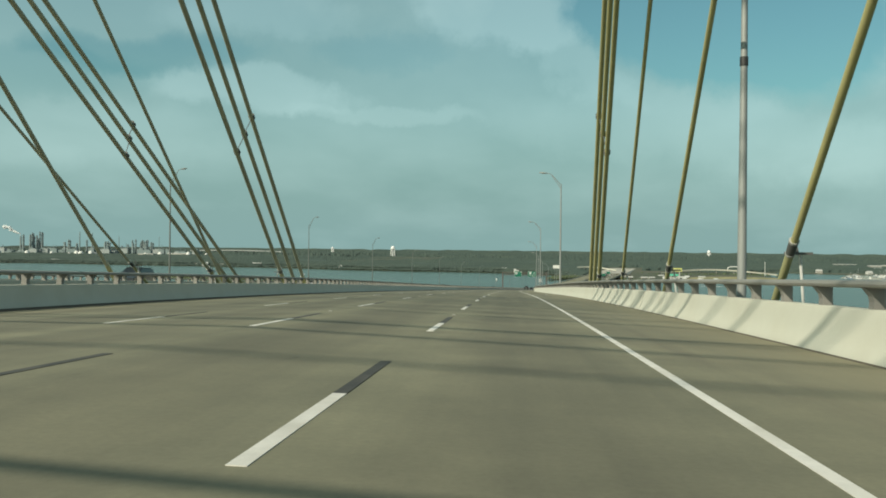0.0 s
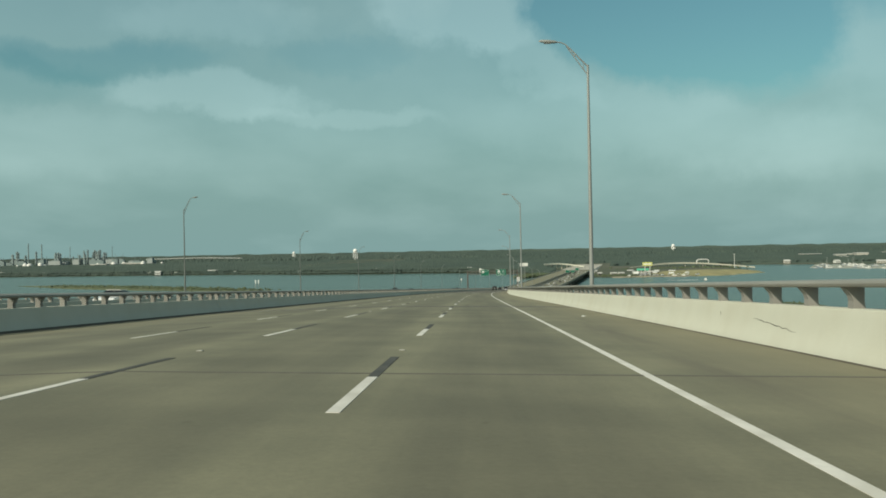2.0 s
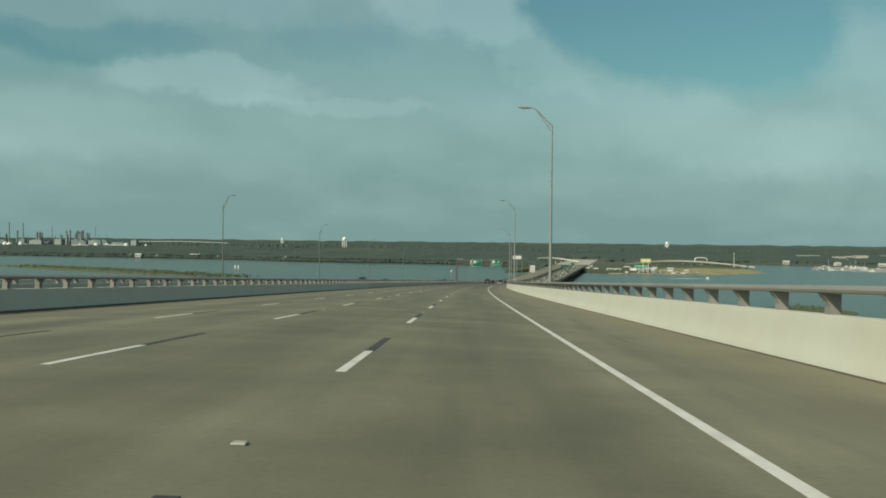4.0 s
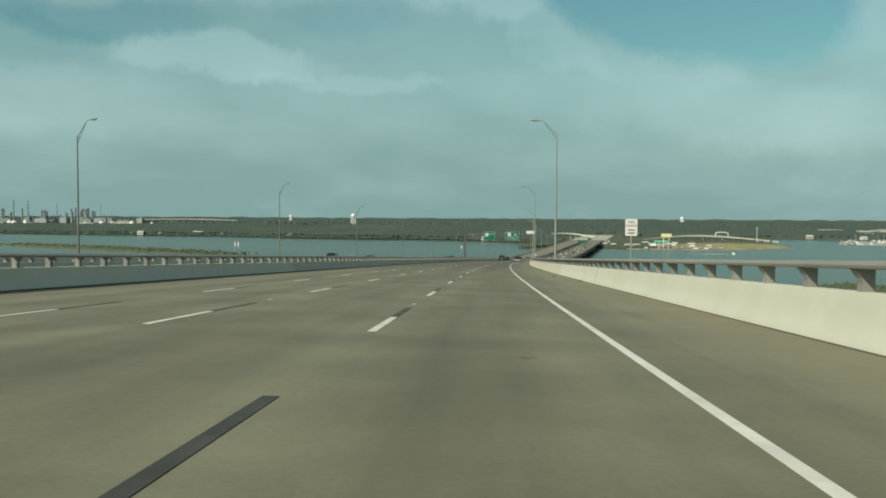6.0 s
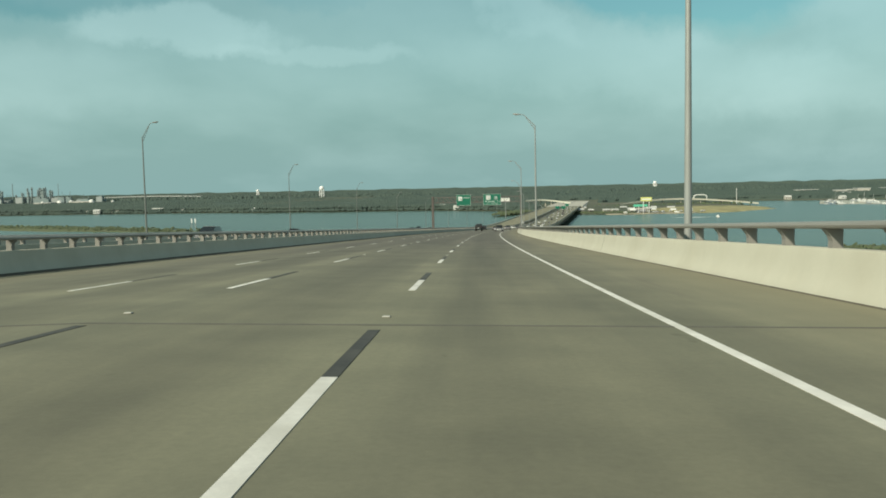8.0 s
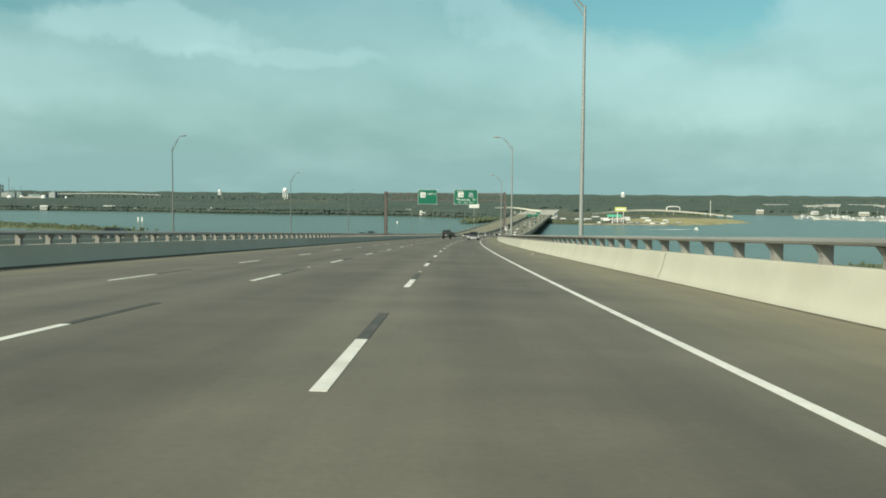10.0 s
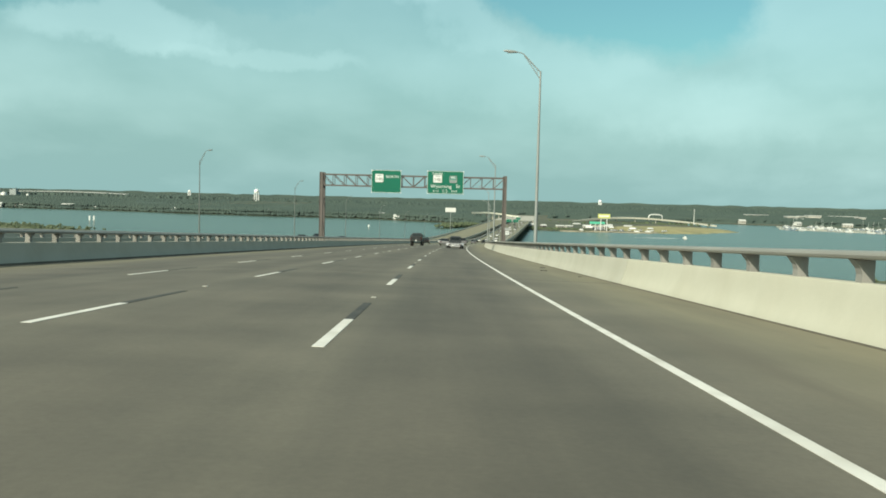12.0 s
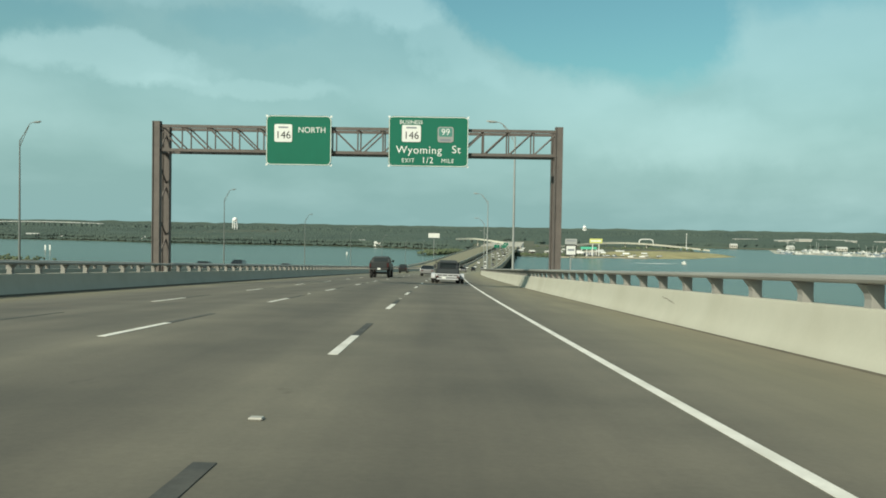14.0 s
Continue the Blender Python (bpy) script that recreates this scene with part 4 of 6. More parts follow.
def skid(a, b, u0, u1, w, ribs, seed):
    """A braking mark: thin ribs of rubber that swell and fade along the way."""
    r = random.Random(seed)
    v, f = [], []
    for k in range(ribs):
        off = (k - (ribs - 1) / 2) * w / ribs
        lo, hi = a + r.uniform(0, 0.5), b - r.uniform(0, 0.9)
        n = 16
        base = len(v)
        for i in range(n + 1):
            t = i / n
            s = lo + (hi - lo) * t
            half = w / ribs * 0.42 * max(0.03, math.sin(math.pi * min(1.0, 0.06 + t * 0.94)) ** 0.6) * r.uniform(0.8, 1.1)
            u = u0 + (u1 - u0) * (s - a) / (b - a) + off
            v += [deck_point(s, u - half, 0.003), deck_point(s, u + half, 0.003)]
        f += [(base + 2 * i, base + 2 * i + 1, base + 2 * i + 3, base + 2 * i + 2) for i in range(n)]
    part("tyre_mark", mesh_of("tyre_mark", v, f, M_TYREMARK), ROAD, None, "dark ribbed skid mark")


skid(93.9, 97.6, -2.26, -2.12, 0.24, 4, 1)
skid(98.1, 102.0, -2.06, -1.95, 0.20, 3, 2)
skid(94.6, 102.4, -3.92, -3.72, 0.24, 2, 3)

# ---------------------------------------------------------------- stay cables and pylons
TOWER_S = -76.0
STAYS = ((-53.0, 42.0), (-37.6, 50.0), (-22.6, 57.0), (-7.6, 63.0), (8.6, 69.0), (24.0, 75.5), (37.2, 78.0), (52.9, 81.5), (65.8, 83.5), (69.0, 86.0), (72.2, 88.5))
# how far single anchorages and tops lie off that row: (carriageway, side, place in the row): (along, up)
OFF = {(0, 1, 5): (0.0, -4.9), (0, 1, 6): (1.9, -9.0), (0, 1, 7): (0.1, -7.5), (0, -1, 6): (0.8, 3.0), (0, -1, 7): (-0.95, -1.5),
       (1, 1, 7): (1.0, 0.0), (1, 1, 8): (1.4, 0.0), (1, 1, 9): (1.0, -1.0), (1, 1, 10): (0.8, -3.5)}


def stay_cable(s, top_h, side, crown, lift, place, wrap):
    """One cable from its deck anchorage up to the pylon, with guide pipe, collar and braced bracket."""
    a = deck_point(s, crown + side * 12.12, 0.0, crown, lift)
    b = deck_point(TOWER_S, crown + (1.2 if side > 0 else -4.2), top_h, crown, lift)
    d = (b - a).normalized()
    base = a + d * 0.2
    ob = thing("stay_cable", Matrix.Translation(a), ("yellow" if wrap == M_STAY else "haze-greyed yellow") + " wrapped bridge stay cable anchored at the deck edge", "stay cable", "stay cables")
    rel = lambda p: p - a
    r0 = 0.138 if place > 7 else 0.082
    booted = (side > 0 and place < 9) or place == 8
    up = 0.6 if booted else 0.0
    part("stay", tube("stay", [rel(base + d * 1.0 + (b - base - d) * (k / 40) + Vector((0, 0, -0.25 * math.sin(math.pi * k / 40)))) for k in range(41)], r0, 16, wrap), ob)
    part("guide_pipe", tube("guide_pipe", [rel(a - d * 0.5), rel(base + d * (2.75 + up))], r0 + 0.014, 16, M_PIPE), ob)
    part("anchor_cap", box_mesh("anchor_cap", (0.34, 0.30, 0.22), M_CONC, 0.03), ob, Matrix.Translation(rel(base + d * 0.75)), "small pale concrete block at the pipe's foot")
    if not booted:
        return a, d
    base = base + d * up
    boot = part("boot", tube("boot", [rel(base + d * 2.70), rel(base + d * 3.16)], r0 + 0.024, 16, M_BOOT), ob, None, "dark grey rubber boot")
    for g, w in ((2.67, 0.05), (3.14, 0.07)):
        part("clamp", tube("clamp", [rel(base + d * g), rel(base + d * (g + w))], r0 + 0.034, 16, M_STEEL), boot, None, "steel band clamp")
    bm = bmesh.new()
    rot = Matrix.Rotation(-at_line(s)[3], 3, "Z")
    c = rel(base + d * 2.7)
    add_box(bm, c + rot @ Vector((side * 0.22, 0.10, 0.0)), (0.62, 0.14, 0.06), rot)
    add_box(bm, c + rot @ Vector((side * 0.16, 0.06, 0.14)), (0.05, 0.05, 0.36), Matrix.Rotation(radians(-14 * side), 3, "Y"))
    part("bracket", from_bm("bracket", bm, M_BOOT), ob, None, "dark steel bracket arm")
    part("strut", tube("strut", [c + Vector((side * 0.26, 0.10, -0.02)), Vector((c.x + side * 0.42, c.y + 0.25, 0.55))], 0.035, 8, M_TANK), ob, None, "pale slanted strut")
    return a, d


for road, (crown, lift) in enumerate(((CROWN, 0.0), (OTHER, LIFT2))):
    for side in (1, -1):
        ends = []
        for i, (s, h) in enumerate(STAYS):
            along, up = OFF.get((road, side, i), (0.0, 0.0))
            # all but the near right-hand row take the copy with haze painted in
            ends.append(stay_cable(s + along, h + up, side, crown, lift, i, M_STAY if road == 0 and side > 0 else M_STAYHAZED))
        # dark collars and slack tie wires hold the last three cables together
        grips = [(ends[8], 18.1), (ends[9], 20.6), (ends[10], 23.1)]
        for (p0, d0), r in grips:
            c = p0 + d0 * r
            collar = thing("cable_collar", Matrix.Translation(c), "dark clamped collar round a yellow stay cable", "collar", "cable collars")
            part("band", tube("band", [-d0 * 0.16, d0 * 0.16], 0.168, 16, M_BOOT), collar)
            for k in (-0.13, 0.10):
                part("flange", tube("flange", [d0 * k, d0 * (k + 0.04)], 0.20, 16, M_BOOT), collar)
            part("lug", box_mesh("lug", (0.10, 0.16, 0.20), M_BOOT, 0.02), collar, Matrix.Translation((0, 0.2, 0.05)))
        for ((p0, d0), r0), ((p1, d1), r1) in zip(grips[:-1], grips[1:]):
            p, q = p0 + d0 * (r0 + 0.1), p1 + d1 * r1
            sag = (q - p) * 0.5 + Vector((0, 0.22, 0.1))
            tagged(part("cable_tie", tube("cable_tie", [p, p + sag * 0.55, p + sag, p + sag + (q - p - sag) * 0.5, q], 0.028, 6, M_BOOT)), "thin slack tie rope between two stay cables", "cable tie", "cable ties")


def pylon(crown, lift):
    """Diamond pylon legs, plain, behind the start of the walk."""
    bm = bmesh.new()
    z0 = deck_point(TOWER_S, crown, 0, crown, lift)
    th = at_line(TOWER_S)[3]
    legs = ((16.0, -1.0, 1.2, 92.0), (9.0, -z0.z, 16.0, -1.0))
    for side in (1, -1):
        for u0, h0, u1, h1 in legs:
            p, q = Vector((side * u0, 0, h0)), Vector((side * u1, 0, h1))
            d = q - p
            rot = d.to_track_quat("Z", "Y").to_matrix()
            add_box(bm, (p + q) / 2, (3.2, 4.6, d.length), rot)
    add_box(bm, (0, 0, -4.0), (30, 3.5, 3.0))
    ob = part("bridge_pylon", from_bm("bridge_pylon", bm, M_CONC), None, Matrix.Translation(z0))
    tagged(ob, "tall concrete diamond pylon carrying the stay cables", "pylon", "pylons", "structure")


pylon(CROWN, 0.0)
pylon(OTHER, LIFT2)


def pier(s, crown, lift):
    z = deck_point(s, crown, -2.1, crown, lift).z
    if z < 1.5:
        return
    ob = thing("bridge_pier", upright(s, crown, 0, crown, lift), "concrete bridge pier with twin columns and cap", "bridge pier", "bridge piers")
    top = -2.1 - 0.1
    foot = -deck_point(s, crown, 0, crown, lift).z - 1.0
    bm = bmesh.new()
    add_box(bm, (0, 0, top - 0.7), (20.5, 2.0, 1.5), bevel=0.15)
    part("pier_cap", from_bm("pier_cap", bm, M_CONC), ob)
    for x in (-6.2, 6.2):
        part("column", tube("column", [(x, 0, foot), (x, 0, top - 1.4)], 1.15, 16, M_CONC), ob)


for k in range(36):
    s = 70.6 + 44.6 * k
    if s < 1540:
        pier(s, CROWN, 0.0)
        pier(s, OTHER, LIFT2)

# ---------------------------------------------------------------- lamp posts
def lamp_post(m, side, label, height, reach, rise, steel):
    """side: the way its arm points across the road; reach and rise: how far its head lies out and above the pole's top."""
    ob = thing("street_lamp", m, label, "street lamp", "bridge lamps")
    part("pole", tube("pole", [(0, 0, -1.2), (0, 0, 0.0), (0, 0, height * 0.5), (0, 0, height)], [0.135, 0.135, 0.10, 0.065], 12, steel), ob)
    w = lambda a, b: (side * reach * a, 0, height + rise * b)
    up = [w(0, -0.05), w(0.17, 0.28), w(0.36, 0.68), w(0.46, 0.86), w(0.54, 0.94), w(0.66, 0.965)]
    low = [w(0, -0.42), w(0.13, -0.06), w(0.28, 0.36), w(0.43, 0.76)]
    part("arm", tube("arm", up, [0.045, 0.042, 0.04, 0.038, 0.036, 0.032], 8, steel), ob)
    part("arm_brace", tube("arm_brace", low, 0.032, 8, steel), ob)
    for a, b0, b1 in ((0.09, -0.17, 0.13), (0.27, 0.34, 0.49)):
        part("arm_tie", tube("arm_tie", [w(a, b0), w(a, b1)], 0.022, 6, steel), ob)
    head = part("lamp_head", tube("lamp_head", [w(0.62, 0.965), w(0.68, 0.97), w(0.80, 0.99), w(0.94, 1.015), w(1.0, 1.02)], [0.05, 0.085, 0.105, 0.085, 0.03], 10, steel), ob, None, "slim grey luminaire")
    part("lens", box_mesh("lens", (0.42, 0.15, 0.03), M_RAIL, 0.01), head, Matrix.Translation(w(0.82, 0.99)) @ Matrix.Translation((0, 0, -0.10)))
    bm = bmesh.new()
    add_box(bm, (0, 0, -0.95), (0.75, 0.5, 0.3), bevel=0.04)
    part("base_bracket", from_bm("base_bracket", bm, M_CONC), ob)
    return ob


RIGHT_LAMP = (14.0, 2.78, 1.42, M_POLE)
# the opposite carriageway's posts take a darker copy of the pole steel
LEFT_LAMP = (14.4, 2.35, 1.95, mat("darker_pole_steel", (0.15, 0.165, 0.16), 0.6, metal=0.2, vary=0.08, grain=1.0))
first = lamp_post(upright(25.0, 6.27), -1, "tall tapered grey steel lamp post with curved arm", *RIGHT_LAMP)
part("band", tube("band", [(0, 0, 7.3), (0, 0, 7.55)], 0.118, 12, M_SIGNBLACK), first, None, "dark band")
LAMP_S = [107.3, 184.7, 261.3, 339.2, 412.9, 489.2] + [565.4 + 76.2 * i for i in range(8)]
ref = lamp_post(upright(LAMP_S[0], 6.27), -1, "tall tapered grey steel lamp post with curved arm", *RIGHT_LAMP)
for s in LAMP_S[1:]:
    copy_thing(ref, upright(s, 6.27))
LAMP2_S = [35.0, 111.4, 188.1, 265.8, 345.1, 421.3, 499.0] + [575.2 + 76.2 * i for i in range(7)]
ref2 = lamp_post(upright(LAMP2_S[0], -46.6, 0, OTHER, LIFT2), 1, "tall grey steel lamp post on the opposite carriageway", *LEFT_LAMP)
for s in LAMP2_S[1:]:
    copy_thing(ref2, upright(s, -46.6, 0, OTHER, LIFT2))

# ---------------------------------------------------------------- sign gantry
def gantry(s):
    g = thing("sign_gantry", upright(s, 0), "brown weathered steel truss gantry carrying green signs over the road", "sign gantry")
    z = lambda h: h
    ul, ur, gap = -17.50, 6.55, 1.75
    for u in (ul, ur):
        for y in (0, gap):
            bm = bmesh.new()
            add_box(bm, (u, y, 4.35), (0.40, 0.34, 10.75))
            add_box(bm, (u - 0.20, y, 4.35), (0.045, 0.46, 10.75))
            add_box(bm, (u + 0.20, y, 4.35), (0.045, 0.46, 10.75))
            part("column", from_bm("column", bm, M_RUST), g)
        for k in range(6):
            h0 = -0.4 + 1.6 * k
            a, b = ((u, 0, h0), (u, gap, h0 + 1.6)) if k % 2 else ((u, gap, h0), (u, 0, h0 + 1.6))
            part("column_brace", tube("column_brace", [a, b], 0.06, 6, M_RUST), g)
        part("column_tie", tube("column_tie", [(u, 0, 7.95), (u, gap, 7.95)], 0.12, 8, M_RUST), g)
    low, high = 8.02, 9.45
    n = 16
    for y in (0.0, gap):
        for h in (low, high):
            bm = bmesh.new()
            add_box(bm, ((ul + ur) / 2, y, h), (ur - ul, 0.16, 0.17))
            part("chord", from_bm("chord", bm, M_RUST), g)
        for k in range(n + 1):
            u = ul + (ur - ul) * k / n
            if 0 < k < n:
                part("vertical", tube("vertical", [(u, y, low), (u, y, high)], 0.045, 6, M_RUST), g)
            if k < n:
                u2 = ul + (ur - ul) * (k + 1) / n
                a, b = ((u, y, high), (u2, y, low)) if k < n / 2 else ((u, y, low), (u2, y, high))
                part("diagonal", tube("diagonal", [a, b], 0.05, 6, M_RUST), g)
    for k in range(n + 1):
        u = ul + (ur - ul) * k / n
        for h in (low, high):
            part("cross_tie", tube("cross_tie", [(u, 0, h), (u, gap, h)], 0.04, 6, M_RUST), g)


gantry(459.4)


def rounded_panel(name, w, h, t, r, material):
    bm = bmesh.new()
    pts = []
    for cx, cz, a0 in ((w / 2 - r, h / 2 - r, 0), (-w / 2 + r, h / 2 - r, 90), (-w / 2 + r, -h / 2 + r, 180), (w / 2 - r, -h / 2 + r, 270)):
        for k in range(5):
            a = radians(a0 + 90 * k / 4)
            pts.append((cx + r * math.cos(a), cz + r * math.sin(a)))
    f = [bm.verts.new((x, -t / 2, z)) for x, z in pts]
    b = [bm.verts.new((x, t / 2, z)) for x, z in pts]
    bm.faces.new(f); bm.faces.new(list(reversed(b)))
    for i in range(len(pts)):
        j = (i + 1) % len(pts)
        bm.faces.new((f[j], f[i], b[i], b[j]))
    bmesh.ops.recalc_face_normals(bm, faces=bm.faces)
    return from_bm(name, bm, material)


def rim(name, w, h, r, width, material, y):
    """A thin rounded border line on a sign face."""
    out, inn = [], []
    for lst, k in ((out, 0.0), (inn, width)):
        ww, hh, rr = w - 2 * k, h - 2 * k, max(r - k, 0.01)
        for cx, cz, a0 in ((ww / 2 - rr, hh / 2 - rr, 0), (-ww / 2 + rr, hh / 2 - rr, 90), (-ww / 2 + rr, -hh / 2 + rr, 180), (ww / 2 - rr, -hh / 2 + rr, 270)):
            for j in range(5):
                a = radians(a0 + 90 * j / 4)
                lst.append((cx + rr * math.cos(a), y, cz + rr * math.sin(a)))
    n = len(out)
    return mesh_of(name, out + inn, [(i, (i + 1) % n, n + (i + 1) % n, n + i) for i in range(n)], material)


def shield(parent, x, z, number, w=1.05, h=1.05):
    part("route_shield", rounded_panel("route_shield", w, h, 0.012, 0.10, M_SIGNWHITE), parent, pose(x, -0.055, z))
    lettering("number", number, 0.62, M_SIGNBLACK, parent, (x, -0.066, z - 0.13))
    part("bar", box_mesh("bar", (w * 0.55, 0.006, 0.09), M_BARS), parent, pose(x, -0.064, z + 0.34))


def green_sign(s, u0, u1, h0, h1, label):
    w, h = u1 - u0, h1 - h0
    ob = thing("road_sign", upright(s, 0) @ Matrix.Translation(((u0 + u1) / 2, -0.35, (h0 + h1) / 2)), label, "road sign", "gantry signs")
    part("panel", rounded_panel("panel", w, h, 0.06, 0.28, M_GREEN), ob)
    part("border", rim("border", w - 0.04, h - 0.04, 0.26, 0.035, M_SIGNWHITE, -0.036), ob)
    for x in (-w * 0.3, 0, w * 0.3):
        part("hanger", box_mesh("hanger", (0.1, 0.26, h * 0.9), M_RUST), ob, pose(x, 0.17, 0))
    for x in (-1, 1):
        for z in (-1, 1):
            part("corner_clip", box_mesh("corner_clip", (0.12, 0.02, 0.12), M_SIGNWHITE), ob, pose(x * (w / 2 - 0.03), 0.04, z * (h / 2 - 0.03)))
    return ob, w, h


sg, w, h = green_sign(459.4, -10.89, -7.01, 7.20, 10.14, "green highway sign with a route shield and the word north")
shield(sg, -w / 2 + 1.02, h / 2 - 1.05, "146")
lettering("letters", "NORTH", 0.47, M_SIGNWHITE, sg, (w / 2 - 1.16, -0.04, h / 2 - 0.86))
sg, w, h = green_sign(459.4, -3.61, 1.13, 7.23, 10.20, "green highway exit sign with two route shields and white lettering")
lettering("letters", "BUSINESS", 0.33, M_SIGNWHITE, sg, (-w / 2 + 1.33, -0.04, h / 2 - 0.36))
shield(sg, -w / 2 + 1.35, h / 2 - 1.02, "146", 1.12, 1.0)
part("route_shield", rounded_panel("route_shield", 0.95, 0.92, 0.012, 0.14, M_POLE), sg, pose(w / 2 - 1.36, -0.055, h / 2 - 1.06))
part("shield_field", rounded_panel("shield_field", 0.80, 0.52, 0.012, 0.1, mat("shield_teal", (0.06, 0.20, 0.17), 0.5)), sg, pose(w / 2 - 1.36, -0.062, h / 2 - 0.92))
lettering("number", "99", 0.52, M_SIGNWHITE, sg, (w / 2 - 1.36, -0.071, h / 2 - 0.92))
part("bar", box_mesh("bar", (0.62, 0.006, 0.11), M_BARS), sg, pose(w / 2 - 1.36, -0.064, h / 2 - 1.38))
lettering("letters", "Wyoming", 0.64, M_SIGNWHITE, sg, (-0.56, -0.04, -0.52), 1.1)
lettering("letters", "St", 0.64, M_SIGNWHITE, sg, (1.66, -0.04, -0.47), 1.1)
lettering("letters", "EXIT", 0.34, M_SIGNWHITE, sg, (-1.2, -0.04, -1.14), 1.15)
lettering("letters", "1/2", 0.52, M_SIGNWHITE, sg, (-0.05, -0.04, -1.12), 1.1)
lettering("letters", "MILE", 0.34, M_SIGNWHITE, sg, (1.15, -0.04, -1.14), 1.15)


def post_sign(s, u, h0, h1, w, label, build):
    ob = thing("roadside_sign", upright(s, u), label, "road sign", "post signs")
    part("sign_post", box_mesh("sign_post", (0.07, 0.07, h1 + 0.6), M_POLE, bevel=0.01, at=(0, 0, (h1 - 0.6) / 2)), ob)
    p = part("panel", rounded_panel("panel", w, h1 - h0, 0.02, 0.06, M_SIGNWHITE), ob, pose(0, -0.06, (h0 + h1) / 2))
    build(ob, (h0 + h1) / 2, h1 - h0, w)
    return ob


def no_parking(ob, zc, hh, w):
    lettering("letters", "NO", 0.20, M_SIGNRED, ob, (0, -0.075, zc + hh * 0.32))
    lettering("letters", "PARKING", 0.125, M_SIGNRED, ob, (0, -0.075, zc + hh * 0.10))
    for z in (-0.14, -0.30):
        part("bar", box_mesh("bar", (w * 0.55, 0.006, 0.055), M_SIGNRED), ob, pose(0, -0.074, zc + z * hh * 1.1))


post_sign(217.7, 6.98, 2.50, 3.34, 0.59, "white no parking sign with red lettering on a steel post", no_parking)


def two_panel_sign(s, u):
    ob = thing("roadside_sign", upright(s, u), "road sign with a grey panel above a white black-edged one", "road sign", "post signs")
    part("sign_post", box_mesh("sign_post", (0.07, 0.07, 3.6), M_POLE, bevel=0.01, at=(0, 0, 1.2)), ob)
    upper = part("panel", rounded_panel("panel", 0.66, 0.30, 0.02, 0.03, M_SIGNGREY), ob, pose(0, -0.06, 2.92), "faded grey panel")
    part("bar", box_mesh("bar", (0.5, 0.006, 0.045), M_BARS), upper, pose(0, -0.014, 0.04))
    lower = part("panel", rounded_panel("panel", 0.62, 0.60, 0.02, 0.04, M_SIGNBLACK), ob, pose(0, -0.06, 2.44), "white panel with a black edge")
    part("sign_field", rounded_panel("sign_field", 0.50, 0.48, 0.01, 0.03, M_SIGNWHITE), lower, pose(0, -0.014, 0))
    part("bar", box_mesh("bar", (0.36, 0.006, 0.10), M_BARS), lower, pose(0, -0.024, 0.02))


two_panel_sign(455.4, 6.78)

# ---------------------------------------------------------------- vehicles
def wheel(parent, x, y, r, w, material=None):
    ob = part("wheel", tube("tyre", [(-w / 2, 0, 0), (-w / 2 + 0.03, 0, 0), (w / 2 - 0.03, 0, 0), (w / 2, 0, 0)], [r * 0.9, r, r, r * 0.9], 24, M_TYRE), parent, pose(x, y, r))
    part("rim", tube("rim", [(-w / 2 - 0.01, 0, 0), (w / 2 + 0.01, 0, 0)], r * 0.58, 16, material or M_RIM), ob)
    part("hub", tube("hub", [(-w / 2 - 0.03, 0, 0), (w / 2 + 0.03, 0, 0)], r * 0.18, 10, M_CHROME), ob)


def paint(name, c, rough=0.3, coat=0.5):
    return mat(name, c, rough, vary=0.03, grain=1.0, stains=0.15, stain_scale=0.8, bump=0, coat=coat)


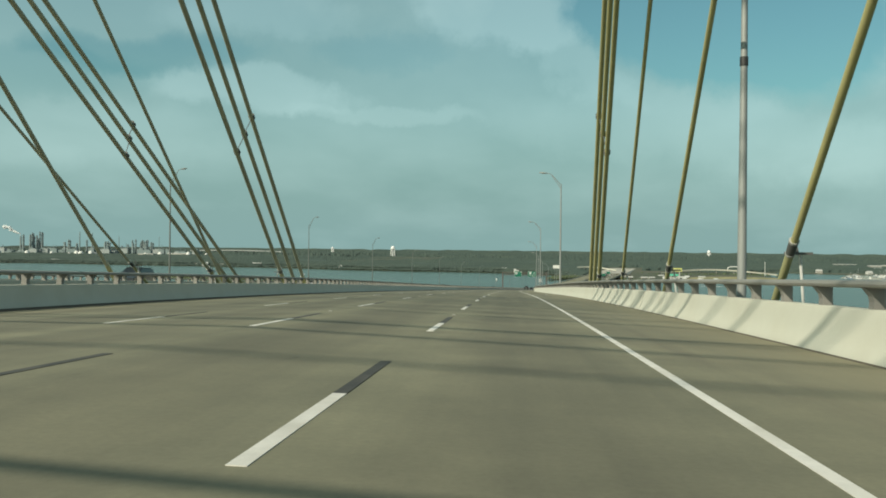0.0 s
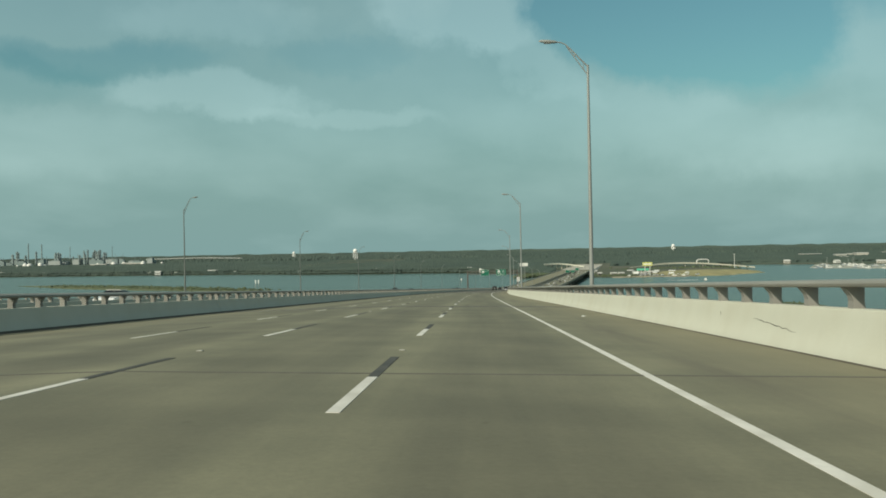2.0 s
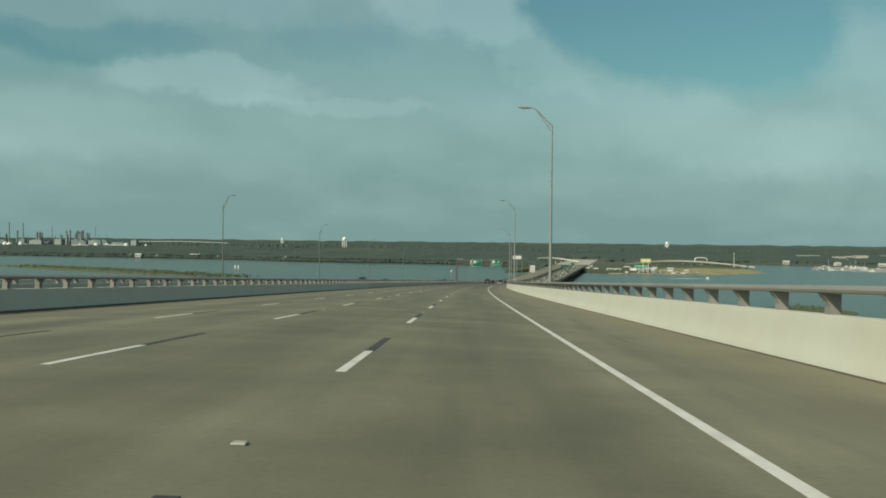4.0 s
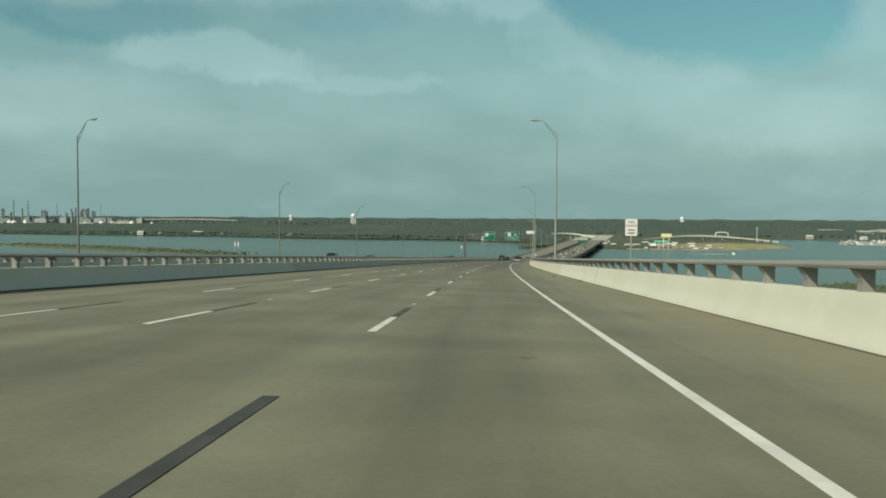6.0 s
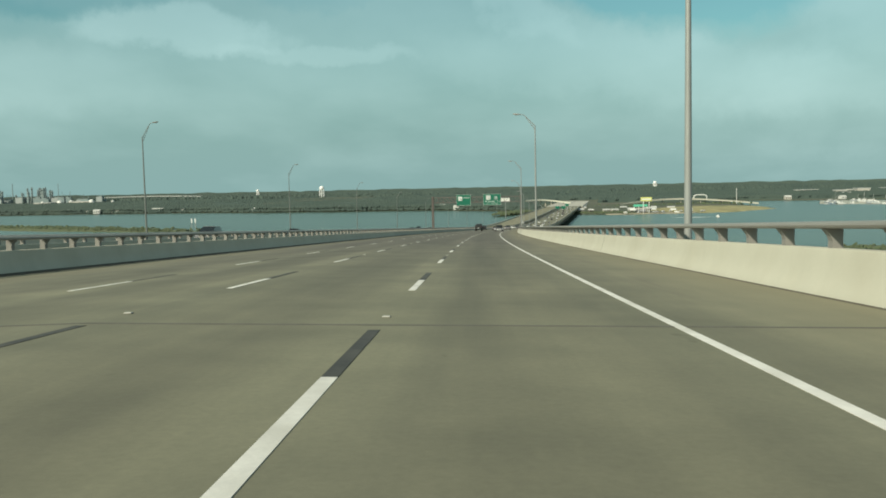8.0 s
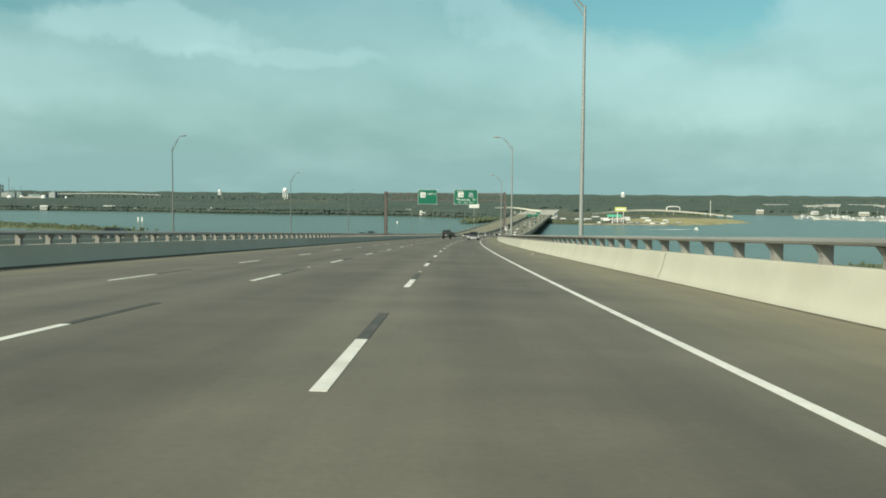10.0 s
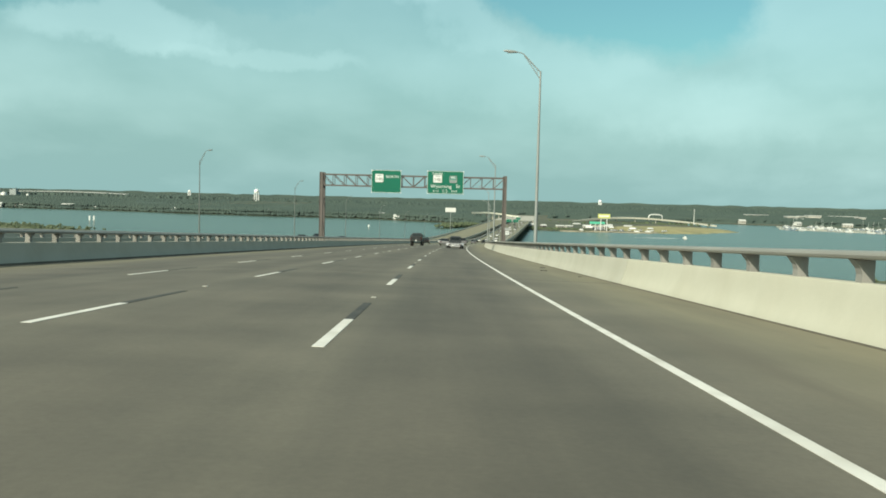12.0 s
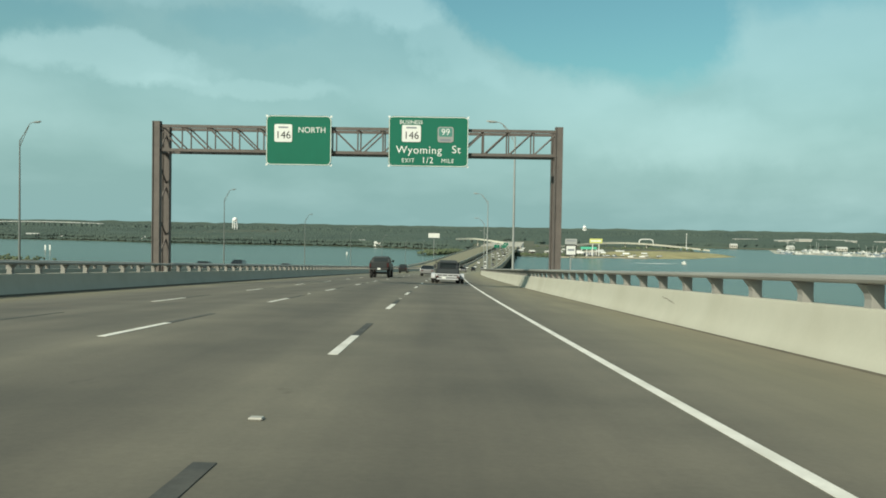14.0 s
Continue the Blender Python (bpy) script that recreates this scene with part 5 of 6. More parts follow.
def pickup(m, label, body_c, lift=0.0, wheel_r=0.40, dark=True):
    """A crew-cab pickup, tail towards -y. Origin on the road under its middle."""
    P = paint("truck_paint", body_c, 0.5, 0.1)
    t = thing("pickup_truck", m, label, "pickup truck")
    z = lift
    hw = 1.0
    body = [(-2.9, 0.62 + z), (-2.95, 1.20 + z), (-2.85, 1.28 + z), (-1.0, 1.28 + z), (1.05, 1.25 + z), (2.55, 1.16 + z), (2.85, 1.0 + z), (2.92, 0.62 + z), (2.5, 0.50 + z), (-2.6, 0.55 + z)]
    part("body", extrude_side("body", body, -hw, hw, P, 0.05), t)
    cab = [(-1.15, 1.25 + z), (-0.85, 1.86 + z), (-0.5, 1.93 + z), (0.55, 1.92 + z), (0.95, 1.80 + z), (1.65, 1.22 + z)]
    tuck = lambda y, zz: max(0.0, (zz - 1.25 - z)) * 0.28 + 0.03
    part("cab", extrude_side("cab", cab, -hw + 0.02, hw - 0.02, P, 0.05, tuck), t)
    part("rear_window", extrude_side("rear_window", [(-1.13, 1.36 + z), (-0.93, 1.78 + z), (-0.90, 1.78 + z), (-1.10, 1.36 + z)], -0.72, 0.72, M_GLASS, 0.0), t)
    for sx in (-1, 1):
        part("side_window", extrude_side("side_window", [(-0.72, 1.34 + z), (-0.58, 1.78 + z), (0.55, 1.78 + z), (1.15, 1.34 + z)], sx * 0.80, sx * 0.955, M_GLASS, 0.0), t)
        part("tail_light", box_mesh("tail_light", (0.17, 0.10, 0.42), M_TAIL, 0.02), t, pose(sx * 0.90, -2.93, 0.98 + z))
        bm = bmesh.new(); add_box(bm, (sx * 1.16, 0.85, 1.42 + z), (0.24, 0.14, 0.24), bevel=0.04); add_box(bm, (sx * 1.0, 0.88, 1.36 + z), (0.16, 0.06, 0.05))
        part("mirror", from_bm("mirror", bm, M_SIGNBLACK), t)
        for y in (-1.85, 1.85):
            bm = bmesh.new()
            ring = []
            for k in range(9):
                a = math.pi * k / 8
                ring.append((y + math.cos(a) * (wheel_r + 0.13), wheel_r * 0.92 + 0.05 + z * 0.4 + math.sin(a) * (wheel_r + 0.13)))
            part("fender", extrude_side("fender", ring, sx * 0.93, sx * 1.06, M_SIGNBLACK if dark else P, 0.02), t)
            wheel(t, sx * 0.88, y, wheel_r, 0.30)
    part("tailgate", box_mesh("tailgate", (1.58, 0.04, 0.50), P, 0.015), t, pose(0, -2.955, 0.98 + z))
    part("tailgate_handle", box_mesh("tailgate_handle", (0.22, 0.03, 0.07), M_SIGNBLACK, 0.01), t, pose(0, -2.985, 1.10 + z))
    part("bumper", box_mesh("bumper", (1.9, 0.22, 0.22), M_SIGNBLACK if dark else M_CHROME, 0.05), t, pose(0, -3.0, 0.60 + z))
    part("number_plate", box_mesh("number_plate", (0.32, 0.015, 0.16), M_SIGNWHITE), t, pose(0, -3.12, 0.62 + z))
    part("rear_axle", tube("rear_axle", [(-0.85, -1.85, wheel_r), (0.85, -1.85, wheel_r)], 0.09, 8, M_SIGNBLACK), t)
    part("front_axle", tube("front_axle", [(-0.85, 1.85, wheel_r), (0.85, 1.85, wheel_r)], 0.09, 8, M_SIGNBLACK), t)
    part("bed_floor", box_mesh("bed_cover", (1.7, 1.75, 0.05), M_SIGNBLACK, 0.0, ), t, pose(0, -1.95, 1.285 + z))
    return t


def flatbed(m, label):
    """A dark crew-cab truck, tail towards -y, with a low white flatbed, dual rear wheels and round white fenders."""
    t = thing("flatbed_truck", m, label, "flatbed truck")
    P = paint("dark_truck_paint", (0.020, 0.026, 0.031), 0.55, 0.0)
    W = paint("white_bed_paint", (0.42, 0.43, 0.45), 0.4)
    body = [(-0.8, 0.45), (-0.88, 1.16), (1.3, 1.16), (2.8, 1.08), (3.1, 0.95), (3.15, 0.45)]
    part("body", extrude_side("body", body, -0.93, 0.93, P, 0.05), t)
    cab = [(-0.88, 1.13), (-0.74, 1.76), (-0.42, 1.84), (0.6, 1.84), (1.0, 1.72), (1.7, 1.13)]
    part("cab", extrude_side("cab", cab, -0.92, 0.92, P, 0.06, lambda y, z: max(0, z - 1.13) * 0.30), t)
    part("rear_window", extrude_side("rear_window", [(-0.875, 1.22), (-0.775, 1.68), (-0.74, 1.68), (-0.84, 1.22)], -0.66, 0.66, M_GLASS, 0.0), t)
    part("headache_rack", box_mesh("headache_rack", (1.72, 0.06, 0.34), P, 0.02), t, pose(0, -1.02, 0.96))
    for x in (-0.80, 0.80):
        part("rack_post", tube("rack_post", [(x, -1.02, 0.72), (x * 0.86, -1.02, 1.66)], 0.03, 8, P), t)
    part("rack_bar", tube("rack_bar", [(-0.69, -1.02, 1.66), (0.69, -1.02, 1.66)], 0.03, 8, P), t)
    part("bed", box_mesh("bed", (2.0, 2.6, 0.10), W, 0.03), t, pose(0, -2.3, 0.70))
    tail = part("tail_board", box_mesh("tail_board", (1.86, 0.10, 0.30), W, 0.03), t, pose(0, -3.62, 0.60))
    for x in (-0.62, -0.21, 0.21, 0.62):
        part("slot", box_mesh("slot", (0.34, 0.03, 0.07), M_SIGNBLACK), tail, pose(x, -0.055, 0.04), "dark slot in the tail board")
    part("bumper", box_mesh("bumper", (1.7, 0.16, 0.13), W, 0.03), t, pose(0, -3.68, 0.34))
    part("number_plate", box_mesh("number_plate", (0.32, 0.015, 0.14), M_SIGNWHITE), t, pose(-0.3, -3.77, 0.44))
    part("stake", tube("stake", [(-0.98, -1.1, 0.7), (-0.98, -1.1, 1.75)], 0.035, 8, M_SIGNBLACK), t, None, "black upright stack behind the cab")
    for sx in (-1, 1):
        arc = [(-2.35 + 0.56 * math.cos(math.pi * k / 8), 0.36 + 0.44 * math.sin(math.pi * k / 8)) for k in range(9)]
        part("fender", extrude_side("fender", arc, sx * 0.97, sx * 1.30, W, 0.03), t, None, "rounded white rear fender")
        part("tail_light", box_mesh("tail_light", (0.20, 0.04, 0.10), M_TAIL, 0.01), t, pose(sx * 0.80, -3.69, 0.52))
        part("side_window", extrude_side("side_window", [(-0.6, 1.24), (-0.5, 1.68), (0.55, 1.68), (1.2, 1.24)], sx * 0.74, sx * 0.90, M_GLASS, 0.0), t)
        bm = bmesh.new(); add_box(bm, (sx * 1.10, 0.95, 1.32), (0.22, 0.14, 0.30), bevel=0.04); add_box(bm, (sx * 0.95, 1.0, 1.24), (0.18, 0.06, 0.06))
        part("mirror", from_bm("mirror", bm, M_SIGNBLACK), t)
        wheel(t, sx * 1.15, -2.35, 0.36, 0.24); wheel(t, sx * 0.86, -2.35, 0.36, 0.24); wheel(t, sx * 0.82, 2.05, 0.38, 0.27)
    part("rear_axle", tube("rear_axle", [(-1.1, -2.35, 0.36), (1.1, -2.35, 0.36)], 0.09, 8, M_SIGNBLACK), t)
    part("front_axle", tube("front_axle", [(-0.8, 2.05, 0.38), (0.8, 2.05, 0.38)], 0.09, 8, M_SIGNBLACK), t)
    part("chassis", box_mesh("chassis", (0.9, 5.6, 0.2), M_SIGNBLACK), t, pose(0, -0.6, 0.52))
    return t


CAR_MESH = {}


def car(m, label, colour_name, colour, tall=False):
    t = thing("suv" if tall else "car", m, label, "car", "traffic on the bridge")
    key = (colour_name, tall)
    if key not in CAR_MESH:
        P = paint(colour_name + "_car_paint", colour)
        k = 0.25 if tall else 0.0
        body = [(-2.2, 0.35), (-2.28, 0.75 + k), (-2.1, 0.92 + k), (-1.2, 0.95 + k), (1.0, 0.92 + k), (2.0, 0.78 + k * 0.6), (2.25, 0.6), (2.2, 0.32), (0, 0.25)]
        cab = ([(-2.1, 0.93 + k), (-1.85, 1.45 + k), (-1.4, 1.52 + k), (0.2, 1.5 + k), (1.15, 0.93 + k)] if tall else
               [(-1.75, 0.92), (-1.05, 1.36), (-0.6, 1.43), (0.2, 1.42), (1.15, 0.92)])
        CAR_MESH[key] = (extrude_side("body", body, -0.9, 0.9, P, 0.06),
                         extrude_side("cabin", cab, -0.84, 0.84, M_GLASS, 0.05, lambda y, z: max(0, z - 0.93 - k) * 0.3),
                         box_mesh("roof", (1.3, 1.3 if not tall else 1.9, 0.05), P, 0.02, at=(0, -0.35 if not tall else -0.75, 1.435 if not tall else 1.77)))
    b, c, r = CAR_MESH[key]
    part("body", b, t); part("cabin", c, t, None, "dark glass cabin"); part("roof", r, t)
    for sx in (-1, 1):
        part("tail_light", box_mesh("tail_light", (0.3, 0.05, 0.14), M_TAIL, 0.01), t, pose(sx * 0.66, -2.25, 0.74 + (0.2 if tall else 0)))
        for y in (-1.35, 1.38):
            wheel(t, sx * 0.78, y, 0.33, 0.22)
    return t


pickup(laid(496.5, -6.95), "black lifted crew-cab pickup truck driving in the second lane", (0.012, 0.016, 0.018), 0.30, 0.48)
flatbed(laid(477.5, 0.05), "dark crew-cab truck with a white flatbed and white fenders")
car(laid(521.0, -2.95), "grey sedan in the next lane", "mid_grey", (0.2, 0.2, 0.205))
car(laid(632.0, -3.6), "silver sedan further down the bridge", "silver", (0.5, 0.5, 0.5))
FLIP = Matrix.Rotation(math.pi, 4, "Z")
rnd = random.Random(9)
for s, u, nm, c, tall in ((67, OTHER + 4.5, "black", (0.015, 0.016, 0.018), True), (128, OTHER + 4.5, "white", (0.7, 0.7, 0.7), False), (325, OTHER + 4.5, "grey", (0.16, 0.16, 0.17), True),
                          (364, OTHER + 4.5, "black", (0.015, 0.016, 0.018), False), (513, OTHER + 4.5, "black", (0.015, 0.016, 0.018), False), (529, OTHER + 4.5, "black", (0.015, 0.016, 0.018), True), (561, OTHER + 4.5, "grey", (0.16, 0.16, 0.17), False)):
    car(laid(s, u, 0, OTHER, LIFT2) @ FLIP, nm + " car driving on the opposite carriageway", nm, c, tall)
for k in range(48):
    nm, c = rnd.choice((("white", (0.7, 0.7, 0.7)), ("black", (0.015, 0.016, 0.018)), ("silver", (0.5, 0.5, 0.5)), ("grey", (0.16, 0.16, 0.17)), ("white", (0.7, 0.7, 0.7))))
    s = 560 + 19 * k + rnd.uniform(-8, 8)
    car(laid(s, (0.0, -3.66, -7.32, -10.98)[(k * 3 + k // 4) % 4], 0), nm + " car far ahead on the causeway", nm, c, rnd.random() < 0.4)

# ---------------------------------------------------------------- the far shore
M_TOWER = mat("white_tower_paint", (0.80, 0.80, 0.79), 0.5, vary=0.04, grain=0.5)


def water_tower(x, y, top, r, label):
    t = thing("water_tower", pose(x, y, 2.0), label, "water tower")
    H = top - 2.0
    prof = [(0, r * 0.15), (0.3, r * 0.6), (0.6, r * 0.85), (1.1, r * 0.9), (1.5, r * 0.7), (1.75, r * 0.2)]
    part("tank", tube("tank", [(0, 0, H - r * 1.8 + a * r) for a, _ in prof], [b for _, b in prof], 20, M_TOWER), t)
    for k in range(6):
        a = 2 * math.pi * (k + 0.5) / 6
        part("leg", tube("leg", [(math.cos(a) * r * 1.0, math.sin(a) * r * 1.0, 0), (math.cos(a) * r * 0.82, math.sin(a) * r * 0.82, H - r * 1.05)], 1.15, 8, M_TOWER), t)
    part("riser", tube("riser", [(0, 0, 0), (0, 0, H - r * 1.6)], 1.3, 10, M_TOWER), t)


water_tower(-465, 3297, 58, 9.5, "white water tower on legs above the trees")
water_tower(988, 4200, 54, 9.0, "small white water tower far above the trees")
water_tower(-840, 3900, 52, 6.5, "faint white water tower far above the trees")


def house(x, y, turn, w, d, h, material, label):
    t = thing("shore_house", pose(x, y, 1.4, 0, 0, turn), label, "house", "shore houses")
    part("wall", box_mesh("wall", (w, d, h), material, at=(0, 0, h / 2)), t)
    part("roof", extrude_side("roof", [(-d / 2 - 0.5, h), (0, h + d * 0.28), (d / 2 + 0.5, h)], -w / 2 - 0.5, w / 2 + 0.5, M_ROOF, 0.0), t)
    for k in range(3):
        part("window", box_mesh("window", (w * 0.16, 0.1, h * 0.35), M_GLASS), t, pose(-w * 0.3 + k * w * 0.3, -d / 2 - 0.03, h * 0.55))


house(-755, 2012, 10, 13, 10, 6, M_TANK, "white waterside house among trees")
house(-617, 1995, -8, 24, 12, 6, M_WALL, "long pale waterside house among trees")
for k in range(25):
    x = rnd.uniform(-1250, 60) if k < 22 else rnd.uniform(660, 1500)
    y = shore_y(x) + rnd.uniform(12, 45)
    house(x, y, rnd.uniform(-25, 25), rnd.uniform(10, 22), rnd.uniform(8, 12), rnd.uniform(3.5, 6.5), rnd.choice((M_WALL, M_TANK, M_WALL)), "pale waterside house with a light roof among trees")
for k in range(5):
    x = rnd.uniform(900, 1600)
    y = shore_y(x) + rnd.uniform(300, 1300)
    t = thing("warehouse", pose(x, y, 3, 0, 0, rnd.uniform(-20, 20)), "long low pale industrial building", "warehouse", "far buildings")
    wl = rnd.uniform(30, 80)
    part("wall", box_mesh("wall", (wl, 25, 13), M_WALL, at=(0, 0, 6.5)), t)
    part("roof", box_mesh("roof", (wl + 2, 27, 1.0), M_ROOF, at=(0, 0, 13.5)), t)


def refinery():
    """Process columns, stacks and tanks behind the woods, far down the shore."""
    r = random.Random(21)
    sites = [(-1652, 99, 2.4), (-1640, 97, 2.4), (-1520, 86, 1.6), (-1335, 84, 1.2)]
    for cx, n, top in ((-1435, 15, 74), (-1860, 13, 100), (-1700, 7, 72), (-1570, 6, 66), (-2050, 8, 80)):
        for _ in range(n):
            sites.append((cx + r.gauss(0, 26), top * r.uniform(0.72, 1.0), r.uniform(2.2, 4.4)))
    for x, top, rad in sites:
        t = thing("refinery_tower", pose(x, 3100 + r.uniform(-40, 60), 3), "dark steel refinery column with pipework", "refinery tower", "refinery towers")
        H = top - 3
        part("column", tube("column", [(0, 0, 0), (0, 0, H * 0.6), (0, 0, H * 0.62), (0, 0, H)], [rad, rad, rad * 0.8, rad * 0.75], 10, M_PLANT), t)
        if rad > 2.5:
            for j in range(4):
                part("platform", tube("platform", [(0, 0, H * (0.35 + 0.18 * j)), (0, 0, H * (0.35 + 0.18 * j) + 1.2)], rad * 1.35, 10, M_PLANT), t)
            part("pipe", tube("pipe", [(rad * 1.3, 0, 0), (rad * 1.3, 0, H * 0.95), (0, 0, H)], 0.7, 6, M_STEEL), t)
    for k in range(15):
        x = r.uniform(-2000, -1120)
        t = thing("storage_tank", pose(x, 3020 + r.uniform(-60, 60), 3), "white cylindrical storage tank", "storage tank", "storage tanks")
        rad = r.uniform(5, 10)
        H = r.uniform(17, 26)
        part("shell", tube("shell", [(0, 0, 0), (0, 0, H - 4), (0, 0, H)], [rad, rad, rad * 0.4], 20, M_TANK), t)


refinery()


def billboard(x, y, z0, z1, w, turn, material, label, ground=0.5, second=None):
    t = thing("billboard", pose(x, y, ground, 0, 0, turn), label, "billboard")
    part("panel", box_mesh("panel", (w, 0.6, z1 - z0), material, 0.1, at=(0, 0, (z0 + z1) / 2 - ground)), t)
    for x in ((-w * 0.25, w * 0.25) if second else (0,)):
        part("mast", tube("mast", [(x, 0.8, -2), (x, 0.8, z1 - ground - 0.5)], 0.55 if second else 0.3, 10, M_TANK if second else M_POLE), t)
    part("catwalk", box_mesh("catwalk", (w, 1.2, 0.15), M_STEEL, at=(0, 0.5, z0 - ground - 0.1)), t)
    if second:
        part("strip", box_mesh("strip", (w * 0.8, 0.1, (z1 - z0) * 0.3), second, at=(0, -0.36, (z0 + z1) / 2 - ground)), t)


billboard(74, 1297, 21.6, 26.4, 12, -8, M_TANK, "white roadside billboard on a single mast")
M_YELLOWSIGN = mat("yellow_green_board", (0.52, 0.53, 0.17), 0.5, vary=0.05)
M_GREENROOF = mat("green_canopy", (0.05, 0.33, 0.22), 0.5, vary=0.08)
billboard(273, 1376, 17, 22.5, 15, -12, M_YELLOWSIGN, "yellow-green advertising board on a mast", 2.0, M_SIGNWHITE)


def canopy(x, y):
    t = thing("boat_shed", pose(x, y, 2.2, 0, 0, -10), "white waterside building with a green canopy roof", "building")
    part("wall", box_mesh("wall", (13, 9, 5), M_WALL, at=(0, 0, 2.5)), t)
    part("roof", extrude_side("roof", [(-6, 7), (-4.5, 10), (4.5, 10), (6, 7)], -10, 9, M_GREENROOF, 0.1), t)
    for sx in (-9, -3, 3, 8.4):
        part("post", box_mesh("post", (0.9, 0.9, 7), M_TANK, at=(0, 0, 3.5)), t, pose(sx, -5.2, 0))
    for k in range(4):
        part("door", box_mesh("door", (2.2, 0.15, 3.4), M_BARS, at=(0, 0, 1.7)), t, pose(-4.8 + 3.2 * k, -4.53, 0))


canopy(271, 1400)
for k in range(11):
    house(190 + 15 * k + rnd.uniform(-5, 5), 1425 + rnd.uniform(0, 150), rnd.uniform(-30, 30), rnd.uniform(6, 12), rnd.uniform(5, 8), rnd.uniform(2.4, 3.6), rnd.choice((M_WALL, M_CONC, M_RUST)), "low waterside shed with a light roof on the point")


def arch_ramp():
    """Embanked side road with a white portal over it, behind the grassy point."""
    pts = [(300 + 250 * k / 30, 1720 + 60 * math.sin(k / 9.0), 4 + 9 * math.sin(math.pi * k / 30)) for k in range(31)]
    v, f = [], []
    for x, y, z in pts:
        v += [(x, y - 5, z), (x, y + 5, z), (x, y + 5, z - 2.8), (x, y - 5, z - 2.8)]
    for i in range(30):
        for k in range(4):
            j = (k + 1) % 4
            f.append((4 * i + k, 4 * i + 4 + k, 4 * i + 4 + j, 4 * i + j))
    tagged(part("ramp_road", mesh_of("ramp_road", v, f, M_BARRIER_GREY)), "pale concrete ramp road behind the point", "ramp", kind="structure")
    path = [(-12, 0, 0)] + [(-12 * math.copysign(abs(math.cos(math.pi * k / 12)) ** 0.6, math.cos(math.pi * k / 12)), 0, 6.5 + 4 * math.sin(math.pi * k / 12) ** 0.7) for k in range(13)] + [(12, 0, 0)]
    tagged(part("portal_frame", tube("portal_frame", path, 1.0, 8, M_TANK), None, pose(468, 1774, 8)), "white arched portal over the ramp road", "portal")


arch_ramp()


def overpass():
    """The interchange where the causeway lands: a pale arched flyover."""
    n = 30
    rows = []
    for k in range(n + 1):
        a = k / n
        rows.append((138 + 78 * a, 1700 + 18 * math.sin(a * 3.1), 16.4 + 0.8 * math.sin(a * 3.14) - 9.5 * max(0.0, a - 0.35) ** 1.3))
    v, f = [], []
    for x, y, z in rows:
        v += [(x, y - 5, z), (x, y + 5, z), (x, y + 5, z - 2.4), (x, y - 5, z - 2.4)]
    for i in range(n):
        for k in range(4):
            j = (k + 1) % 4
            f.append((4 * i + k, 4 * i + 4 + k, 4 * i + 4 + j, 4 * i + j))
    ob = thing("flyover", Matrix.Identity(4), "pale concrete flyover of the interchange", "flyover")
    part("deck", mesh_of("deck", v, f, M_BARRIER), ob)
    for x, y, z in rows[2:-2:4]:
        part("column", box_mesh("column", (1.6, 1.6, z), M_CONC, at=(0, 0, z / 2 - 1.5)), ob, pose(x, y, 0))


overpass()


def ramp_columns():
    for k in range(4, 28, 4):
        x, y, z = 300 + 250 * k / 30, 1720 + 60 * math.sin(k / 9.0), 4 + 9 * math.sin(math.pi * k / 30) - 1.6
        tagged(part("ramp_column", box_mesh("ramp_column", (1.4, 2.4, z), M_CONC, 0.1, at=(0, 0, z / 2)), None, pose(x, y, 0.5)), "concrete column under the ramp road", "column", "ramp columns")


ramp_columns()


def land_road():
    """The road where it goes on over land."""
    for crown, lift in ((CROWN, 0.0), (OTHER, LIFT2)):
        st = stations(1550, 2250, 14)
        prof = [(crown - 14, -0.02), (crown + 14, -0.02), (crown + 20, -6.5), (crown - 20, -6.5)]
        tagged(part("embankment", sweep("embankment", prof, st, M_CONC, crown, lift)), "pale concrete road on an embankment over land", "road", kind="structure")


land_road()


M_HULL = [M_TANK, M_TANK, mat("grey_hull_paint", (0.36, 0.38, 0.40), 0.4, vary=0.04), mat("blue_grey_hull_paint", (0.16, 0.22, 0.28), 0.4, vary=0.04)]


def boat(x, y, turn, k, label, group="", hull_material=M_TANK):
    t = thing("boat", pose(x, y, -0.15, 0, 0, turn), label, "boat", group)
    hull = [(-5 * k, 0.0), (-5 * k, 1.5 * k), (4.2 * k, 1.8 * k), (5.6 * k, 2.0 * k), (3.8 * k, 0.0)]
    part("hull", extrude_side("hull", hull, -1.6 * k, 1.6 * k, hull_material, 0.15), t)
    part("cabin", extrude_side("cabin", [(-2.5 * k, 1.5 * k), (-2.2 * k, 3.2 * k), (1.0 * k, 3.2 * k), (2.2 * k, 1.6 * k)], -1.1 * k, 1.1 * k, M_TANK, 0.1), t)
    part("window", extrude_side("window", [(-1.8 * k, 2.3 * k), (-1.6 * k, 2.9 * k), (0.9 * k, 2.9 * k), (1.4 * k, 2.3 * k)], -1.13 * k, 1.13 * k, M_GLASS, 0.0), t)
    return t


